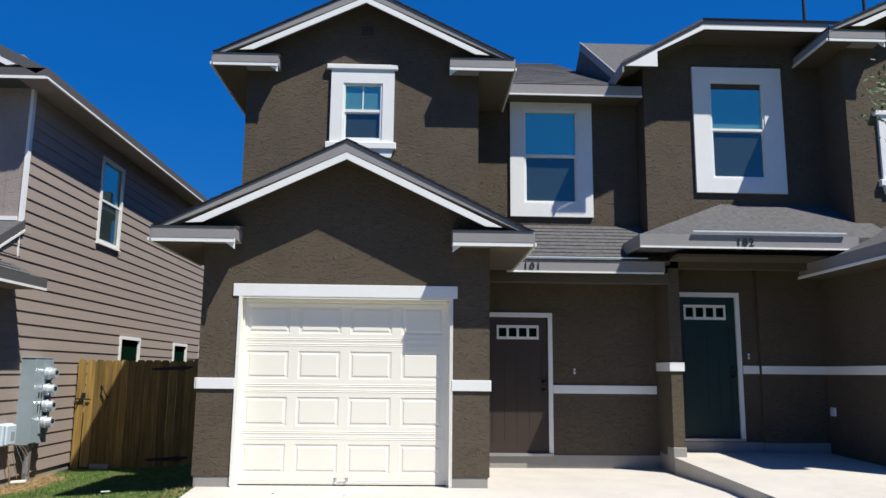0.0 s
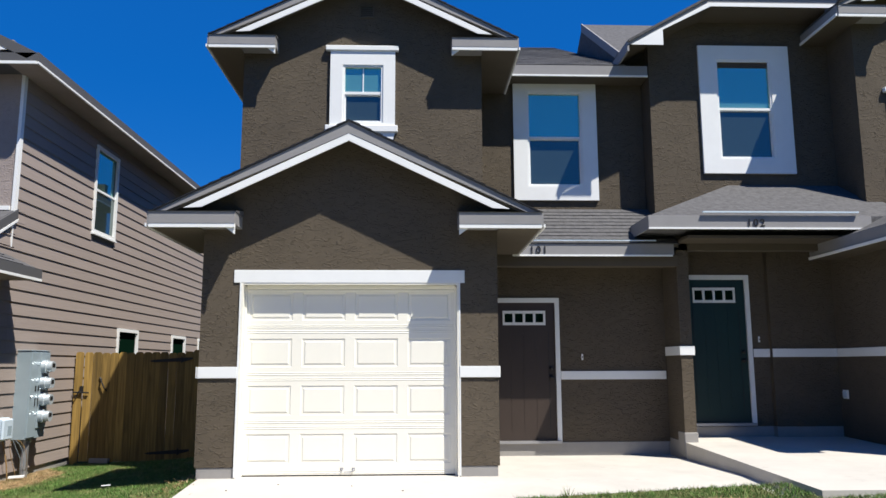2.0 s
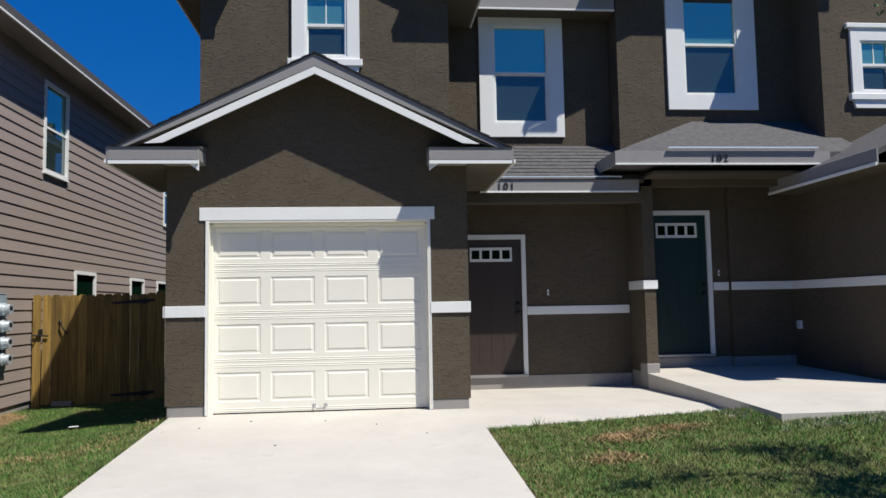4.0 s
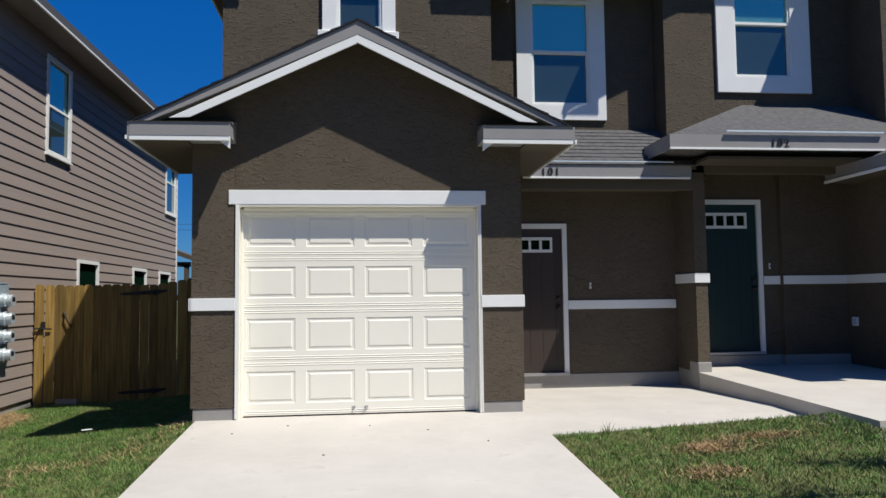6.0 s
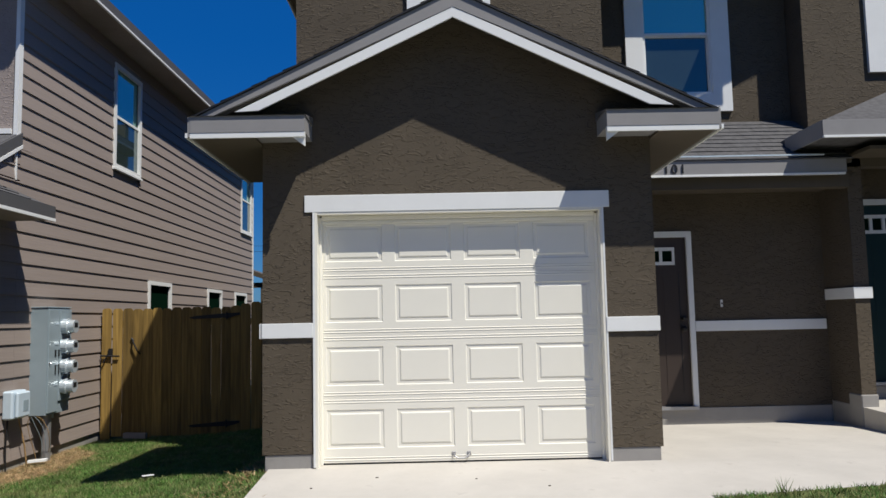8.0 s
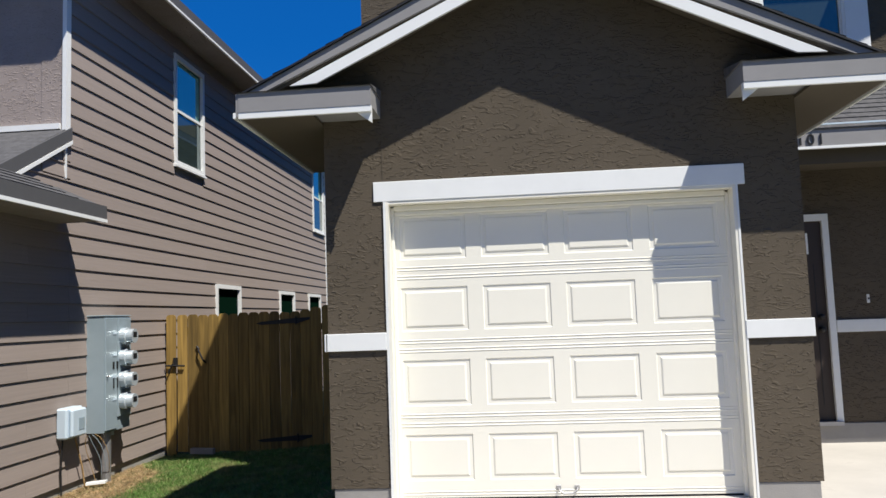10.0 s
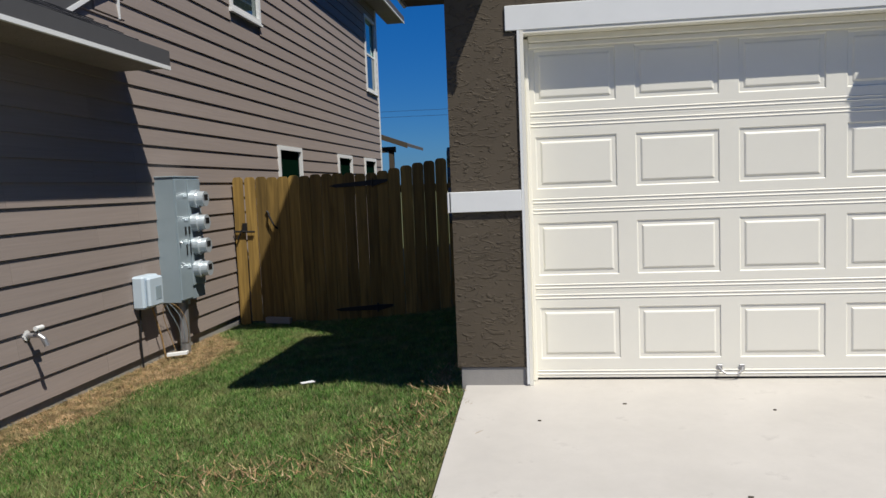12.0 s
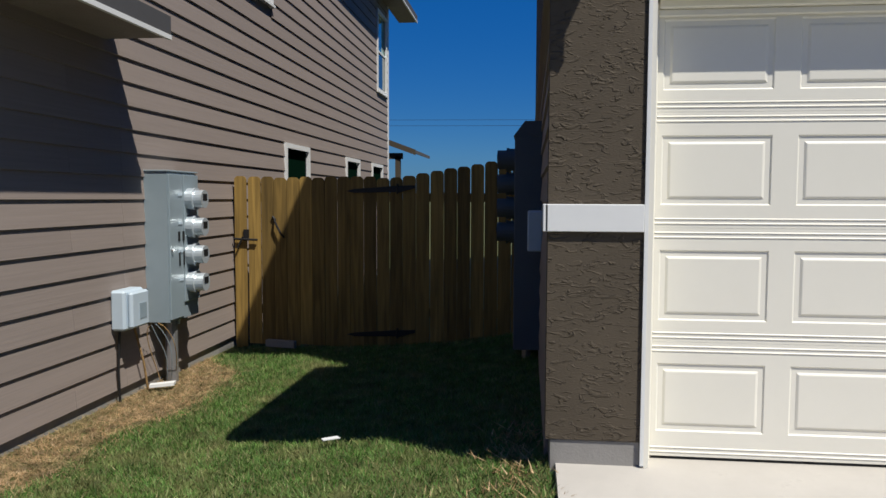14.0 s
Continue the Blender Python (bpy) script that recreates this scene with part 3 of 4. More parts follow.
# ---- windows ----
def window_y(parent, x0, x1, z0, z1, y, gx0, gx1, gz0, gz1, rail, ledge=False, muntin=False):
    """Sash window on a wall that faces the street, with a broad stucco surround."""
    w = tagged(new("window"), "")
    w.parent = parent
    bm = bmesh.new()
    wall_mesh(bm, "y", x0, x1, z0, z1, y - 0.045, y + 0.002, [(gx0 - 0.03, gx1 + 0.03, gz0 - 0.03, gz1 + 0.03)])
    part("surround", bm, WHITE, w, "white stucco surround")
    bm = bmesh.new()
    wall_mesh(bm, "y", gx0 - 0.03, gx1 + 0.03, gz0 - 0.03, gz1 + 0.03, y - 0.03, y + 0.06, [(gx0, gx1, gz0, gz1)])
    part("window_frame", bm, WHITE, w)
    box("meeting_rail", gx0, gx1, y - 0.02, y + 0.05, rail - 0.02, rail + 0.02, WHITE, w)
    box("upper_pane", gx0, gx1, y + 0.012, y + 0.018, rail + 0.02, gz1, GLASS, w, "blue reflecting glass")
    box("lower_pane", gx0, gx1, y + 0.022, y + 0.028, gz0, rail - 0.02, SCREEN, w, "dark insect screen over glass")
    bm = bmesh.new()
    wall_mesh(bm, "y", gx0, gx1, gz0, rail - 0.02, y + 0.0, y + 0.02, [(gx0 + 0.015, gx1 - 0.015, gz0 + 0.015, rail - 0.035)])
    part("lower_sash", bm, WHITE, w)
    if muntin:
        m = (gx0 + gx1) / 2
        box("muntin", m - 0.008, m + 0.008, y + 0.004, y + 0.014, rail + 0.02, gz1, WHITE, w)
        box("muntin", m - 0.006, m + 0.006, y + 0.0285, y + 0.034, gz0, rail - 0.02, WHITE, w)
    if ledge:
        box("window_cap", x0 - 0.07, x1 + 0.05, y - 0.07, y, z1, z1 + 0.075, WHITE, w, bevel=0.008)
        box("window_sill", x0 - 0.06, x1 + 0.04, y - 0.08, y, z0 - 0.10, z0, WHITE, w, bevel=0.008)
        prism("sill_apron", [(x0, z0 - 0.10), (x1, z0 - 0.10), (x1 - 0.03, z0 - 0.22), (x0 + 0.03, z0 - 0.22)], "y", y - 0.05, y, WHITE, w)
    # Black sheet added behind the panes in place of the room's darkness.
    box("room_shade_sheet", gx0 - 0.02, gx1 + 0.02, y + 0.3, y + 0.32, gz0, gz1, BLACK, w)
    return w


window_y(house, 0.80, 1.73, 4.60, 5.72, 1.55, 1.01, 1.53, 4.67, 5.48, 5.09, True, True)
window_y(house, 3.63, 5.01, 3.86, 5.84, 3.05, 3.89, 4.73, 4.12, 5.66, 4.91)
window_y(house, 6.61, 8.10, 4.22, 6.36, 2.65, 6.92, 7.76, 4.49, 6.09, 5.29)
window_y(house, 9.22, 10.0, 4.28, 5.31, 1.90, 9.40, 9.82, 4.35, 5.09, 4.74, True, True)
vent = new("gable_vent")
vent.parent = house
bm = bmesh.new()
wall_mesh(bm, "y", 1.20, 1.42, 6.24, 6.44, 1.525, 1.549, [(1.22, 1.40, 6.26, 6.42)])
part("vent_frame", bm, SOFFIT, vent)
for k in range(5):
    prism("louvre", [(1.528, 6.27 + 0.03 * k), (1.548, 6.295 + 0.03 * k), (1.548, 6.285 + 0.03 * k), (1.528, 6.26 + 0.03 * k)], "x", 1.22, 1.40, SOFFIT, vent)


# ---- entry doors ----
def entry_door(x0, x1, y, z0, z1, fz, mat, label, lites):
    """Panel door with five small lights, white frame and dark lock set."""
    d = tagged(new("entry_door"), label)
    d.parent = house
    bm = bmesh.new()
    wall_mesh(bm, "y", x0 - 0.065, x1 + 0.065, z0, fz, y - 0.022, y + 0.08, [(x0, x1, z0 - 1, z1)])
    part("door_frame", bm, WHITE, d)
    lz0, lz1, lx0, lx1 = lites
    n = 4
    cell = (lx1 - lx0) / n
    holes = [(lx0 + i * cell + 0.018, lx0 + (i + 1) * cell - 0.018, lz0 + 0.03, lz1 - 0.03) for i in range(n)]
    bm = bmesh.new()
    wall_mesh(bm, "y", x0, x1, z0 + 0.02, z1, y + 0.02, y + 0.06, [(lx0 + 0.01, lx1 - 0.01, lz0 + 0.01, lz1 - 0.01)])
    part("door_leaf", bm, mat, d)
    bm = bmesh.new()
    wall_mesh(bm, "y", lx0 - 0.012, lx1 + 0.012, lz0 - 0.012, lz1 + 0.012, y + 0.004, y + 0.03, holes)
    part("light_frame", bm, WHITE, d)
    box("door_glass", lx0 + 0.01, lx1 - 0.01, y + 0.032, y + 0.038, lz0 + 0.01, lz1 - 0.01, DARK_GLASS, d)
    step = (x1 - x0 - 0.2) / 4
    for k in range(5):
        box("plank_groove", x0 + 0.1 + k * step - 0.004, x0 + 0.1 + k * step + 0.004, y + 0.016, y + 0.021, z0 + 0.18, lz0 - 0.12, BLACK if k in (0, 4) else mat, d)
    for zz, r in ((z0 + 1.08, 0.03), (z0 + 0.95, 0.034)):
        bm = bmesh.new()
        bmesh.ops.create_uvsphere(bm, u_segments=14, v_segments=8, radius=r)
        bmesh.ops.translate(bm, verts=bm.verts[:], vec=(x1 - 0.07, y - 0.02, zz))
        part("door_knob", bm, BLACK, d)
        tube("knob_plate", [(x1 - 0.07, y + 0.02, zz), (x1 - 0.07, y - 0.005, zz)], 0.028, BLACK, d)
    box("threshold", x0 - 0.05, x1 + 0.05, y - 0.06, y + 0.06, z0 - 0.02, z0 + 0.018, GALV, d)
    return d


entry_door(3.19, 4.155, 2.6, 0.09, 2.165, 2.235, BROWN_DOOR, "dark brown plank entry door with a row of small lights", (1.835, 2.03, 3.37, 4.0))
entry_door(6.20, 7.12, 2.6, 0.33, 2.52, 2.59, GREEN_DOOR, "dark teal plank entry door with a row of small lights", (2.175, 2.385, 6.32, 6.96))
for x, y, z in ((4.56, 2.6, 1.34), (7.30, 2.6, 1.60)):
    bell = new("doorbell")
    bell.parent = house
    box("bell_plate", x - 0.014, x + 0.014, y - 0.014, y, z - 0.045, z + 0.045, WHITE, bell, bevel=0.004)
    box("bell_button", x - 0.007, x + 0.007, y - 0.02, y - 0.015, z - 0.01, z + 0.01, BLACK, bell)
outlet = new("outlet_cover")
outlet.parent = house
box("outlet_plate", 8.43, 8.46, 2.28, 2.40, 0.71, 0.84, WHITE, outlet, bevel=0.006)
box("outlet_lid", 8.415, 8.429, 2.295, 2.385, 0.73, 0.82, PALE_METAL, outlet, bevel=0.004)


# ---- house numbers ----
def number(text, x, y, z, size):
    c = bpy.data.curves.new("house_number", "FONT")
    c.body, c.size, c.extrude = text, size, 0.006
    c.materials.append(BLACK)
    c.space_character = 1.25
    ob = new("house_number", c)
    ob.parent = house
    ob.matrix_basis = pose(x, y, z, 90, 0, 0)
    return tagged(ob, "black house number " + text)


number("101", 3.66, 1.765, 2.805, 0.15)
number("102", 6.62, 1.258, 3.115, 0.15)

# ---- garage door ----
garage = tagged(new("garage_door"), "cream white sectional garage door with sixteen raised panels", "garage door")
SEC = [(-0.014, 0.55), (0.55, 1.10), (1.10, 1.65), (1.65, 2.17)]
PX = [(0.075, 0.58), (0.695, 1.20), (1.315, 1.82), (1.94, 2.445)]
PZ = [(0.11, 0.445), (0.655, 0.995), (1.21, 1.54), (1.752, 2.08)]
for (a, b), (p0, p1) in zip(SEC, PZ):
    sec = new("door_section")
    sec.parent = garage
    bm = bmesh.new()
    wall_mesh(bm, "y", 0.045, 2.495, a + 0.0005, b - 0.0005, REC, REC + 0.04, [(q0, q1, p0, p1) for q0, q1 in PX])
    for zz in (a + 0.022, a + 0.044, b - 0.044, b - 0.022):
        mesh_prism(bm, [(REC - 0.004, zz), (REC + 0.001, zz + 0.006), (REC + 0.001, zz - 0.006)], "x", 0.05, 2.49)
    part("section_skin", bm, CREAM, sec)
    for q0, q1 in PX:
        bm = bmesh.new()
        rings = []
        for inset, depth in ((0, 0), (0.007, 0.007), (0.030, 0.007), (0.040, 0.001), (0.044, 0.0)):
            rings.append([bm.verts.new((x, REC + depth, z)) for x, z in ((q0 + inset, p0 + inset), (q1 - inset, p0 + inset), (q1 - inset, p1 - inset), (q0 + inset, p1 - inset))])
        for r0, r1 in zip(rings, rings[1:]):
            for i in range(4):
                bm.faces.new((r0[i], r0[(i + 1) % 4], r1[(i + 1) % 4], r1[i]))
        bm.faces.new(rings[-1])
        bmesh.ops.recalc_face_normals(bm, faces=bm.faces[:])
        if bm.faces[-1:][0].normal.y > 0:
            bmesh.ops.reverse_faces(bm, faces=bm.faces[:])
        part("raised_panel", bm, CREAM, sec)
box("bottom_seal", 0.045, 2.495, REC + 0.012, REC + 0.035, -0.035, -0.013, BLACK, garage)
handle = new("lift_handle")
handle.parent = garage
tube("grip", [(1.185, REC - 0.005, 0.045), (1.195, REC - 0.03, 0.03), (1.225, REC - 0.038, 0.012), (1.285, REC - 0.038, 0.012), (1.315, REC - 0.03, 0.03), (1.325, REC - 0.005, 0.045)], 0.007, GALV, handle)
for x in (1.17, 1.305):
    box("handle_plate", x, x + 0.035, REC - 0.008, REC, 0.03, 0.065, GALV, handle, bevel=0.003)
casing = tagged(new("garage_door_frame"), "cream painted timber frame round the garage door", "door frame", kind="")
box("jamb", 0.0, 0.02, -0.012, 0.24, -0.03, 2.184, CREAM, casing)
box("jamb", 2.52, 2.54, -0.012, 0.24, -0.03, 2.184, CREAM, casing)
box("outer_trim", -0.018, -0.001, -0.016, 0.0, -0.02, 2.184, WHITE, casing)
box("outer_trim", 2.541, 2.556, -0.016, 0.0, -0.02, 2.184, WHITE, casing)
box("door_stop", 0.02, 0.045, REC - 0.03, REC + 0.04, -0.03, 2.15, CREAM, casing, bevel=0.004)
box("door_stop", 2.495, 2.52, REC - 0.03, REC + 0.04, -0.03, 2.15, CREAM, casing, bevel=0.004)
box("head_jamb", 0.02, 2.52, -0.008, 0.24, 2.165, 2.184, CREAM, casing)
box("head_stop", 0.045, 2.495, REC - 0.045, REC - 0.002, 2.125, 2.164, CREAM, casing, bevel=0.006)
box("head_stop", 0.045, 2.495, REC - 0.022, REC - 0.002, 2.09, 2.124, CREAM, casing, bevel=0.006)

# ---- neighbouring house ----
left = tagged(new("neighbour_house"), "two-storey taupe house with lap siding and dark grey eaves", "house")
LX, LY0, LY1, LZ = -3.71, 1.90, 13.1, 5.50
SIDE_WINDOWS = [(5.90, 6.98, 1.2, 1.95), (9.15, 10.2, 1.2, 1.94), (11.3, 12.4, 1.2, 1.94), (4.46, 5.48, 3.57, 5.17), (11.85, 12.88, 3.45, 5.12)]
HOLES = [(a + 0.05, b - 0.05, c + 0.05, d - 0.05) for a, b, c, d in SIDE_WINDOWS]
wall("side_wall", "x", LY0, LY1, -0.26, LZ, LX - 0.2, LX - 0.004, FOUNDATION, HOLES, left)
wall("garage_wall", "x", -4.5, LY0, -0.26, 2.70, LX - 0.2, LX - 0.004, FOUNDATION, (), left)
wall("front_wall", "y", -9.5, LX - 0.204, 2.4, 6.0, LY0, LY0 + 0.2, TAUPE, (), left)
wall("garage_front_wall", "y", -9.5, LX - 0.204, -0.7, 2.9, -4.5, -4.3, TAUPE, (), left)
wall("back_wall", "y", -9.5, LX - 0.204, -0.7, 5.5, LY1 - 0.2, LY1, TAUPE, (), left)
box("foundation", LX - 0.2, LX - 0.012, -4.5, LY1, -0.9, -0.262, FOUNDATION, left)
box("corner_trim", LX - 0.02, LX + 0.026, LY0 - 0.024, LY0 + 0.0, 2.9, LZ, WHITE, left)
box("front_wall_corner", LX - 0.26, LX - 0.03, LY0 - 0.008, LY0 - 0.001, 2.9, LZ, TAUPE, left)
prism("pent_gable", [(0.80, 2.75), (1.90, 3.30), (1.90, 2.75)], "x", LX - 0.1, LX - 0.004, FOUNDATION, left)
box("corner_trim", LX, LX + 0.026, LY0 + 0.0, LY0 + 0.06, 3.3, LZ, WHITE, left)
box("corner_trim", LX, LX + 0.026, LY1 - 0.08, LY1 + 0.02, -0.2, LZ, WHITE, left)


def window_x(parent, y0, y1, z0, z1, x):
    """Sash window on a wall that faces the side yard."""
    w = new("window")
    w.parent = parent
    bm = bmesh.new()
    wall_mesh(bm, "x", y0, y1, z0, z1, x - 0.01, x + 0.035, [(y0 + 0.065, y1 - 0.065, z0 + 0.065, z1 - 0.065)])
    part("window_frame", bm, WHITE, w)
    mid = (z0 + z1) / 2 if z1 - z0 > 1.2 else z0 + 0.1
    box("upper_pane", x - 0.03, x - 0.024, y0 + 0.06, y1 - 0.06, mid, z1 - 0.06, GLASS if z1 - z0 > 1.2 else DARK_GLASS, w)
    if z1 - z0 > 1.2:
        box("lower_pane", x - 0.02, x - 0.014, y0 + 0.06, y1 - 0.06, z0 + 0.09, mid, SCREEN, w)
        box("meeting_rail", x - 0.024, x + 0.006, y0 + 0.06, y1 - 0.06, mid - 0.02, mid + 0.02, WHITE, w)
    box("window_sill", x, x + 0.055, y0 - 0.01, y1 + 0.01, z0 - 0.03, z0, WHITE, w)
    # Unlit room put in as a black sheet behind the glass.
    box("room_shade_sheet", x - 0.5, x - 0.48, y0, y1, z0, z1, BLACK, w)


for a, b, c, d in SIDE_WINDOWS:
    window_x(left, a, b, c, d, LX + 0.004)
lge = -3.21
roof_left = new("upper_roof")
roof_left.parent = left
prism("roof_deck", [(-3.29, 5.58), (-9.0, 8.42), (-9.0, 8.3), (-3.29, 5.48)], "y", 1.42, 14.6, SHINGLE, roof_left)
prism("rake_board", [(-3.29, 5.585), (-9.0, 8.425), (-9.0, 8.26), (-3.43, 5.50)], "y", 1.385, 1.418, DARK_FASCIA, roof_left)
prism("rake_trim", [(-3.69, 5.64), (-9.0, 8.28), (-9.0, 8.19), (-3.87, 5.62)], "y", 1.39, 1.415, WHITE, roof_left)
box("eave_fascia", -3.29, -3.265, 1.385, 14.6, 5.455, 5.59, DARK_FASCIA, roof_left)
box("eave_trim", -3.288, -3.258, 1.385, 14.6, 5.425, 5.454, WHITE, roof_left)
box("soffit", LX, -3.29, 1.40, 14.6, 5.44, 5.46, TAUPE, roof_left)
box("eave_return", -5.4, -3.29, 1.385, 1.9, 5.462, 5.585, DARK_FASCIA, roof_left)
box("return_trim", -5.4, -3.29, 1.375, 1.40, 5.42, 5.461, WHITE, roof_left)
low = new("garage_roof")
low.parent = left
prism("roof_deck", [(lge, 2.56), (-8.0, 4.98), (-8.0, 4.9), (lge, 2.46)], "y", -4.8, 1.30, SOFFIT, low)
shingle_slope("shingles", (lge + 0.01, -4.8, 2.565), (0, 1, 0), (-1, 0, 0.5), 6.1, 2.6, low, 0.14)
prism("eave_end", [(lge, 2.56), (LX, 2.79), (LX, 2.44), (lge, 2.44)], "y", 1.3, 1.80, SHINGLE, low)
box("eave_fascia", lge, lge + 0.025, -4.8, 1.80, 2.43, 2.565, DARK_FASCIA, low)
box("eave_trim", lge + 0.002, lge + 0.03, -4.8, 1.80, 2.395, 2.429, WHITE, low)
box("soffit", LX, lge, -4.8, 1.79, 2.41, 2.44, TAUPE, low)
prism("pent_roof", [(0.70, 2.76), (1.89, 3.43), (1.89, 3.25), (0.70, 2.66)], "x", -9.0, -3.69, SHINGLE, low)
prism("pent_rake", [(0.70, 2.765), (1.96, 3.46), (1.96, 3.32), (0.90, 2.72)], "x", -3.69, -3.662, DARK_FASCIA, low)
prism("pent_rake_trim", [(0.90, 2.72), (1.96, 3.32), (1.96, 3.28), (0.98, 2.72)], "x", -3.688, -3.656, WHITE, low)
box("wall_flashing", -9.0, -3.75, 1.86, 1.898, 3.43, 3.49, WHITE, low)

# covered patio behind the neighbour
patio = tagged(new("patio_cover"), "small dark patio roof on a timber post behind the house", "patio cover")
prism("patio_roof", [(-3.21, 2.36), (-5.5, 3.2), (-5.5, 3.1), (-3.21, 2.28)], "y", 14.0, 16.5, SHINGLE, patio)
prism("patio_fascia", [(-3.21, 2.37), (-5.5, 3.21), (-5.5, 3.07), (-3.21, 2.24)], "y", 13.95, 13.99, SOFFIT, patio)
box("patio_post", -3.71, -3.59, 14.05, 14.17, -0.5, 2.22, SOFFIT, patio)
box("patio_beam", -5.5, -3.54, 14.05, 14.17, 2.16, 2.30, SOFFIT, patio)


# ---- utilities on the neighbour's wall ----
def meter(parent, x, y, z, face, mat=METER):
    """Round glass electricity meter on its collar; face is +1 or -1 along x."""
    m = new("electric_meter")
    m.parent = parent
    tube("meter_collar", [(x, y, z), (x + face * 0.05, y, z)], 0.092, mat, m, sides=20)
    tube("meter_ring", [(x + face * 0.05, y, z), (x + face * 0.07, y, z)], 0.098, mat, m, sides=20)
    tube("meter_glass", [(x + face * 0.07, y, z), (x + face * 0.13, y, z), (x + face * 0.145, y, z)], 0.078, mat, m, sides=20)
    box("meter_dial", *sorted((x + face * 0.1455, x + face * 0.149)), y - 0.04, y + 0.04, z - 0.01, z + 0.045, BLACK, m)


# Darker copy of the grey metal; the side yard's shade is in its colour.
SHADED_METAL = material("shaded_grey_metal", (0.10, 0.115, 0.125), 0.5, vary=0.1)
bank = tagged(new("meter_cabinet"), "grey steel cabinet with four round electric meters on taupe siding", "meter cabinet")
prism("cabinet_body", [(2.31, 0.20), (2.86, 0.20), (2.86, 1.44), (2.80, 1.45), (2.31, 1.45)], "x", LX + 0.01, -3.50, GREY_METAL, bank)
box("cabinet_top", LX + 0.01, -3.49, 2.30, 2.87, 1.45, 1.462, GREY_METAL, bank, bevel=0.003)
box("cabinet_door", -3.50, -3.485, 2.32, 2.56, 0.22, 1.43, GREY_METAL, bank, bevel=0.003)
box("meter_panel", -3.50, -3.482, 2.575, 2.855, 0.34, 1.43, GREY_METAL, bank, bevel=0.003)
for k in range(4):
    meter(bank, -3.482, 2.67, 1.225 - 0.24 * k, 1)
    box("meter_label", -3.484, -3.478, 2.46, 2.54, 1.25 - 0.24 * k, 1.27 - 0.24 * k, PALE_METAL, bank)
for yy in (2.46, 2.54):
    box("warning_label", -3.484, -3.478, yy, yy + 0.03, 0.87, 0.95, BLACK, bank)
    box("warning_label", -3.484, -3.478, yy + 0.01, yy + 0.03, 0.66, 0.78, BLACK, bank)
tube("cabinet_latch", [(-3.485, 2.34, 0.80), (-3.465, 2.34, 0.80)], 0.012, CHROME, bank)
tube("conduit", [(-3.59, 2.52, 0.205), (-3.59, 2.52, -0.45)], 0.052, GALV, bank, sides=14)
tube("conduit_stub", [(-3.61, 2.68, 0.205), (-3.61, 2.68, 0.13)], 0.022, PALE_METAL, bank)

telecom = tagged(new("telecom_box"), "small pale blue-grey plastic telecom box on taupe siding", "utility box")
box("box_body", LX + 0.01, -3.58, 1.76, 2.06, 0.22, 0.53, PALE_METAL, telecom, bevel=0.018)
box("box_lid", -3.578, -3.535, 1.79, 2.05, 0.235, 0.515, PALE_METAL, telecom, bevel=0.016)
for k in range(6):
    box("vent_slot", -3.536, -3.53, 1.90 + 0.018 * k, 1.91 + 0.018 * k, 0.30, 0.42, GREY_METAL, telecom)
tube("cable", [(-3.66, 1.82, 0.22), (-3.67, 1.81, -0.1), (-3.665, 1.82, -0.42)], 0.010, BLACK, telecom)
tube("cable", [(-3.64, 2.00, 0.22), (-3.65, 2.06, 0.12), (-3.63, 2.12, -0.1), (-3.64, 2.20, -0.36)], 0.009, STRAW_BED, telecom)
wires = tagged(new("loose_cables"), "loose grey and tan cables hanging below the cabinet", "cable")
for k, (ya, yb, s) in enumerate(((2.18, 2.45, 0.06), (2.22, 2.50, 0.10), (2.26, 2.54, 0.13), (2.15, 2.30, -0.05))):
    pts = []
    for i in range(9):
        t = i / 8
        pts.append((-3.59 + s * math.sin(t * math.pi) * 0.8, ya + (yb - ya) * t + 0.03 * math.sin(5 * t + k), 0.20 - 0.55 * t ** (0.8 + 0.3 * k)))
    tube("cable", pts, 0.0035, GREY_METAL if k < 2 else STRAW_BED, wires, sides=6)

bib = tagged(new("hose_bib"), "brass hose bib with a pale handle on taupe siding", "tap")
tube("bib_pipe", [(LX, 0.30, 0.28), (-3.59, 0.30, 0.28), (-3.55, 0.30, 0.25)], 0.018, GALV, bib)
tube("bib_spout", [(-3.56, 0.30, 0.26), (-3.54, 0.31, 0.20)], 0.02, GALV, bib)
tube("bib_handle", [(-3.59, 0.30, 0.29), (-3.59, 0.30, 0.33)], 0.007, GALV, bib)
tube("bib_wheel", [(-3.59, 0.26, 0.335), (-3.59, 0.34, 0.335)], 0.018, WHITE, bib)
tube("bib_flange", [(LX, 0.30, 0.28), (LX + 0.02, 0.30, 0.28)], 0.04, WHITE, bib)
tagged(prism("wire_tag", [(-3.59, 2.12), (-3.43, 2.22), (-3.45, 2.30), (-3.61, 2.18)], "z", yard_z(-3.54, 2.2) + 0.05, yard_z(-3.54, 2.2) + 0.075, WHITE), "white scrap of paper lying on straw by the wall", "paper")
tagged(prism("timber_offcut", [(-3.31, 4.05), (-2.98, 3.98), (-2.97, 4.04), (-3.30, 4.12)], "z", yard_z(-3.19, 4) + 0.03, yard_z(-3.19, 4) + 0.10, FOUNDATION), "grey offcut lying in grass by the fence", "offcut")
tagged(prism("paper_scrap", [(-1.75, 0.70), (-1.66, 0.76), (-1.69, 0.79), (-1.77, 0.73)], "z", yard_z(-1.7, 0.7) + 0.06, yard_z(-1.7, 0.7) + 0.066, WHITE), "white scrap of paper lying on grass", "paper")

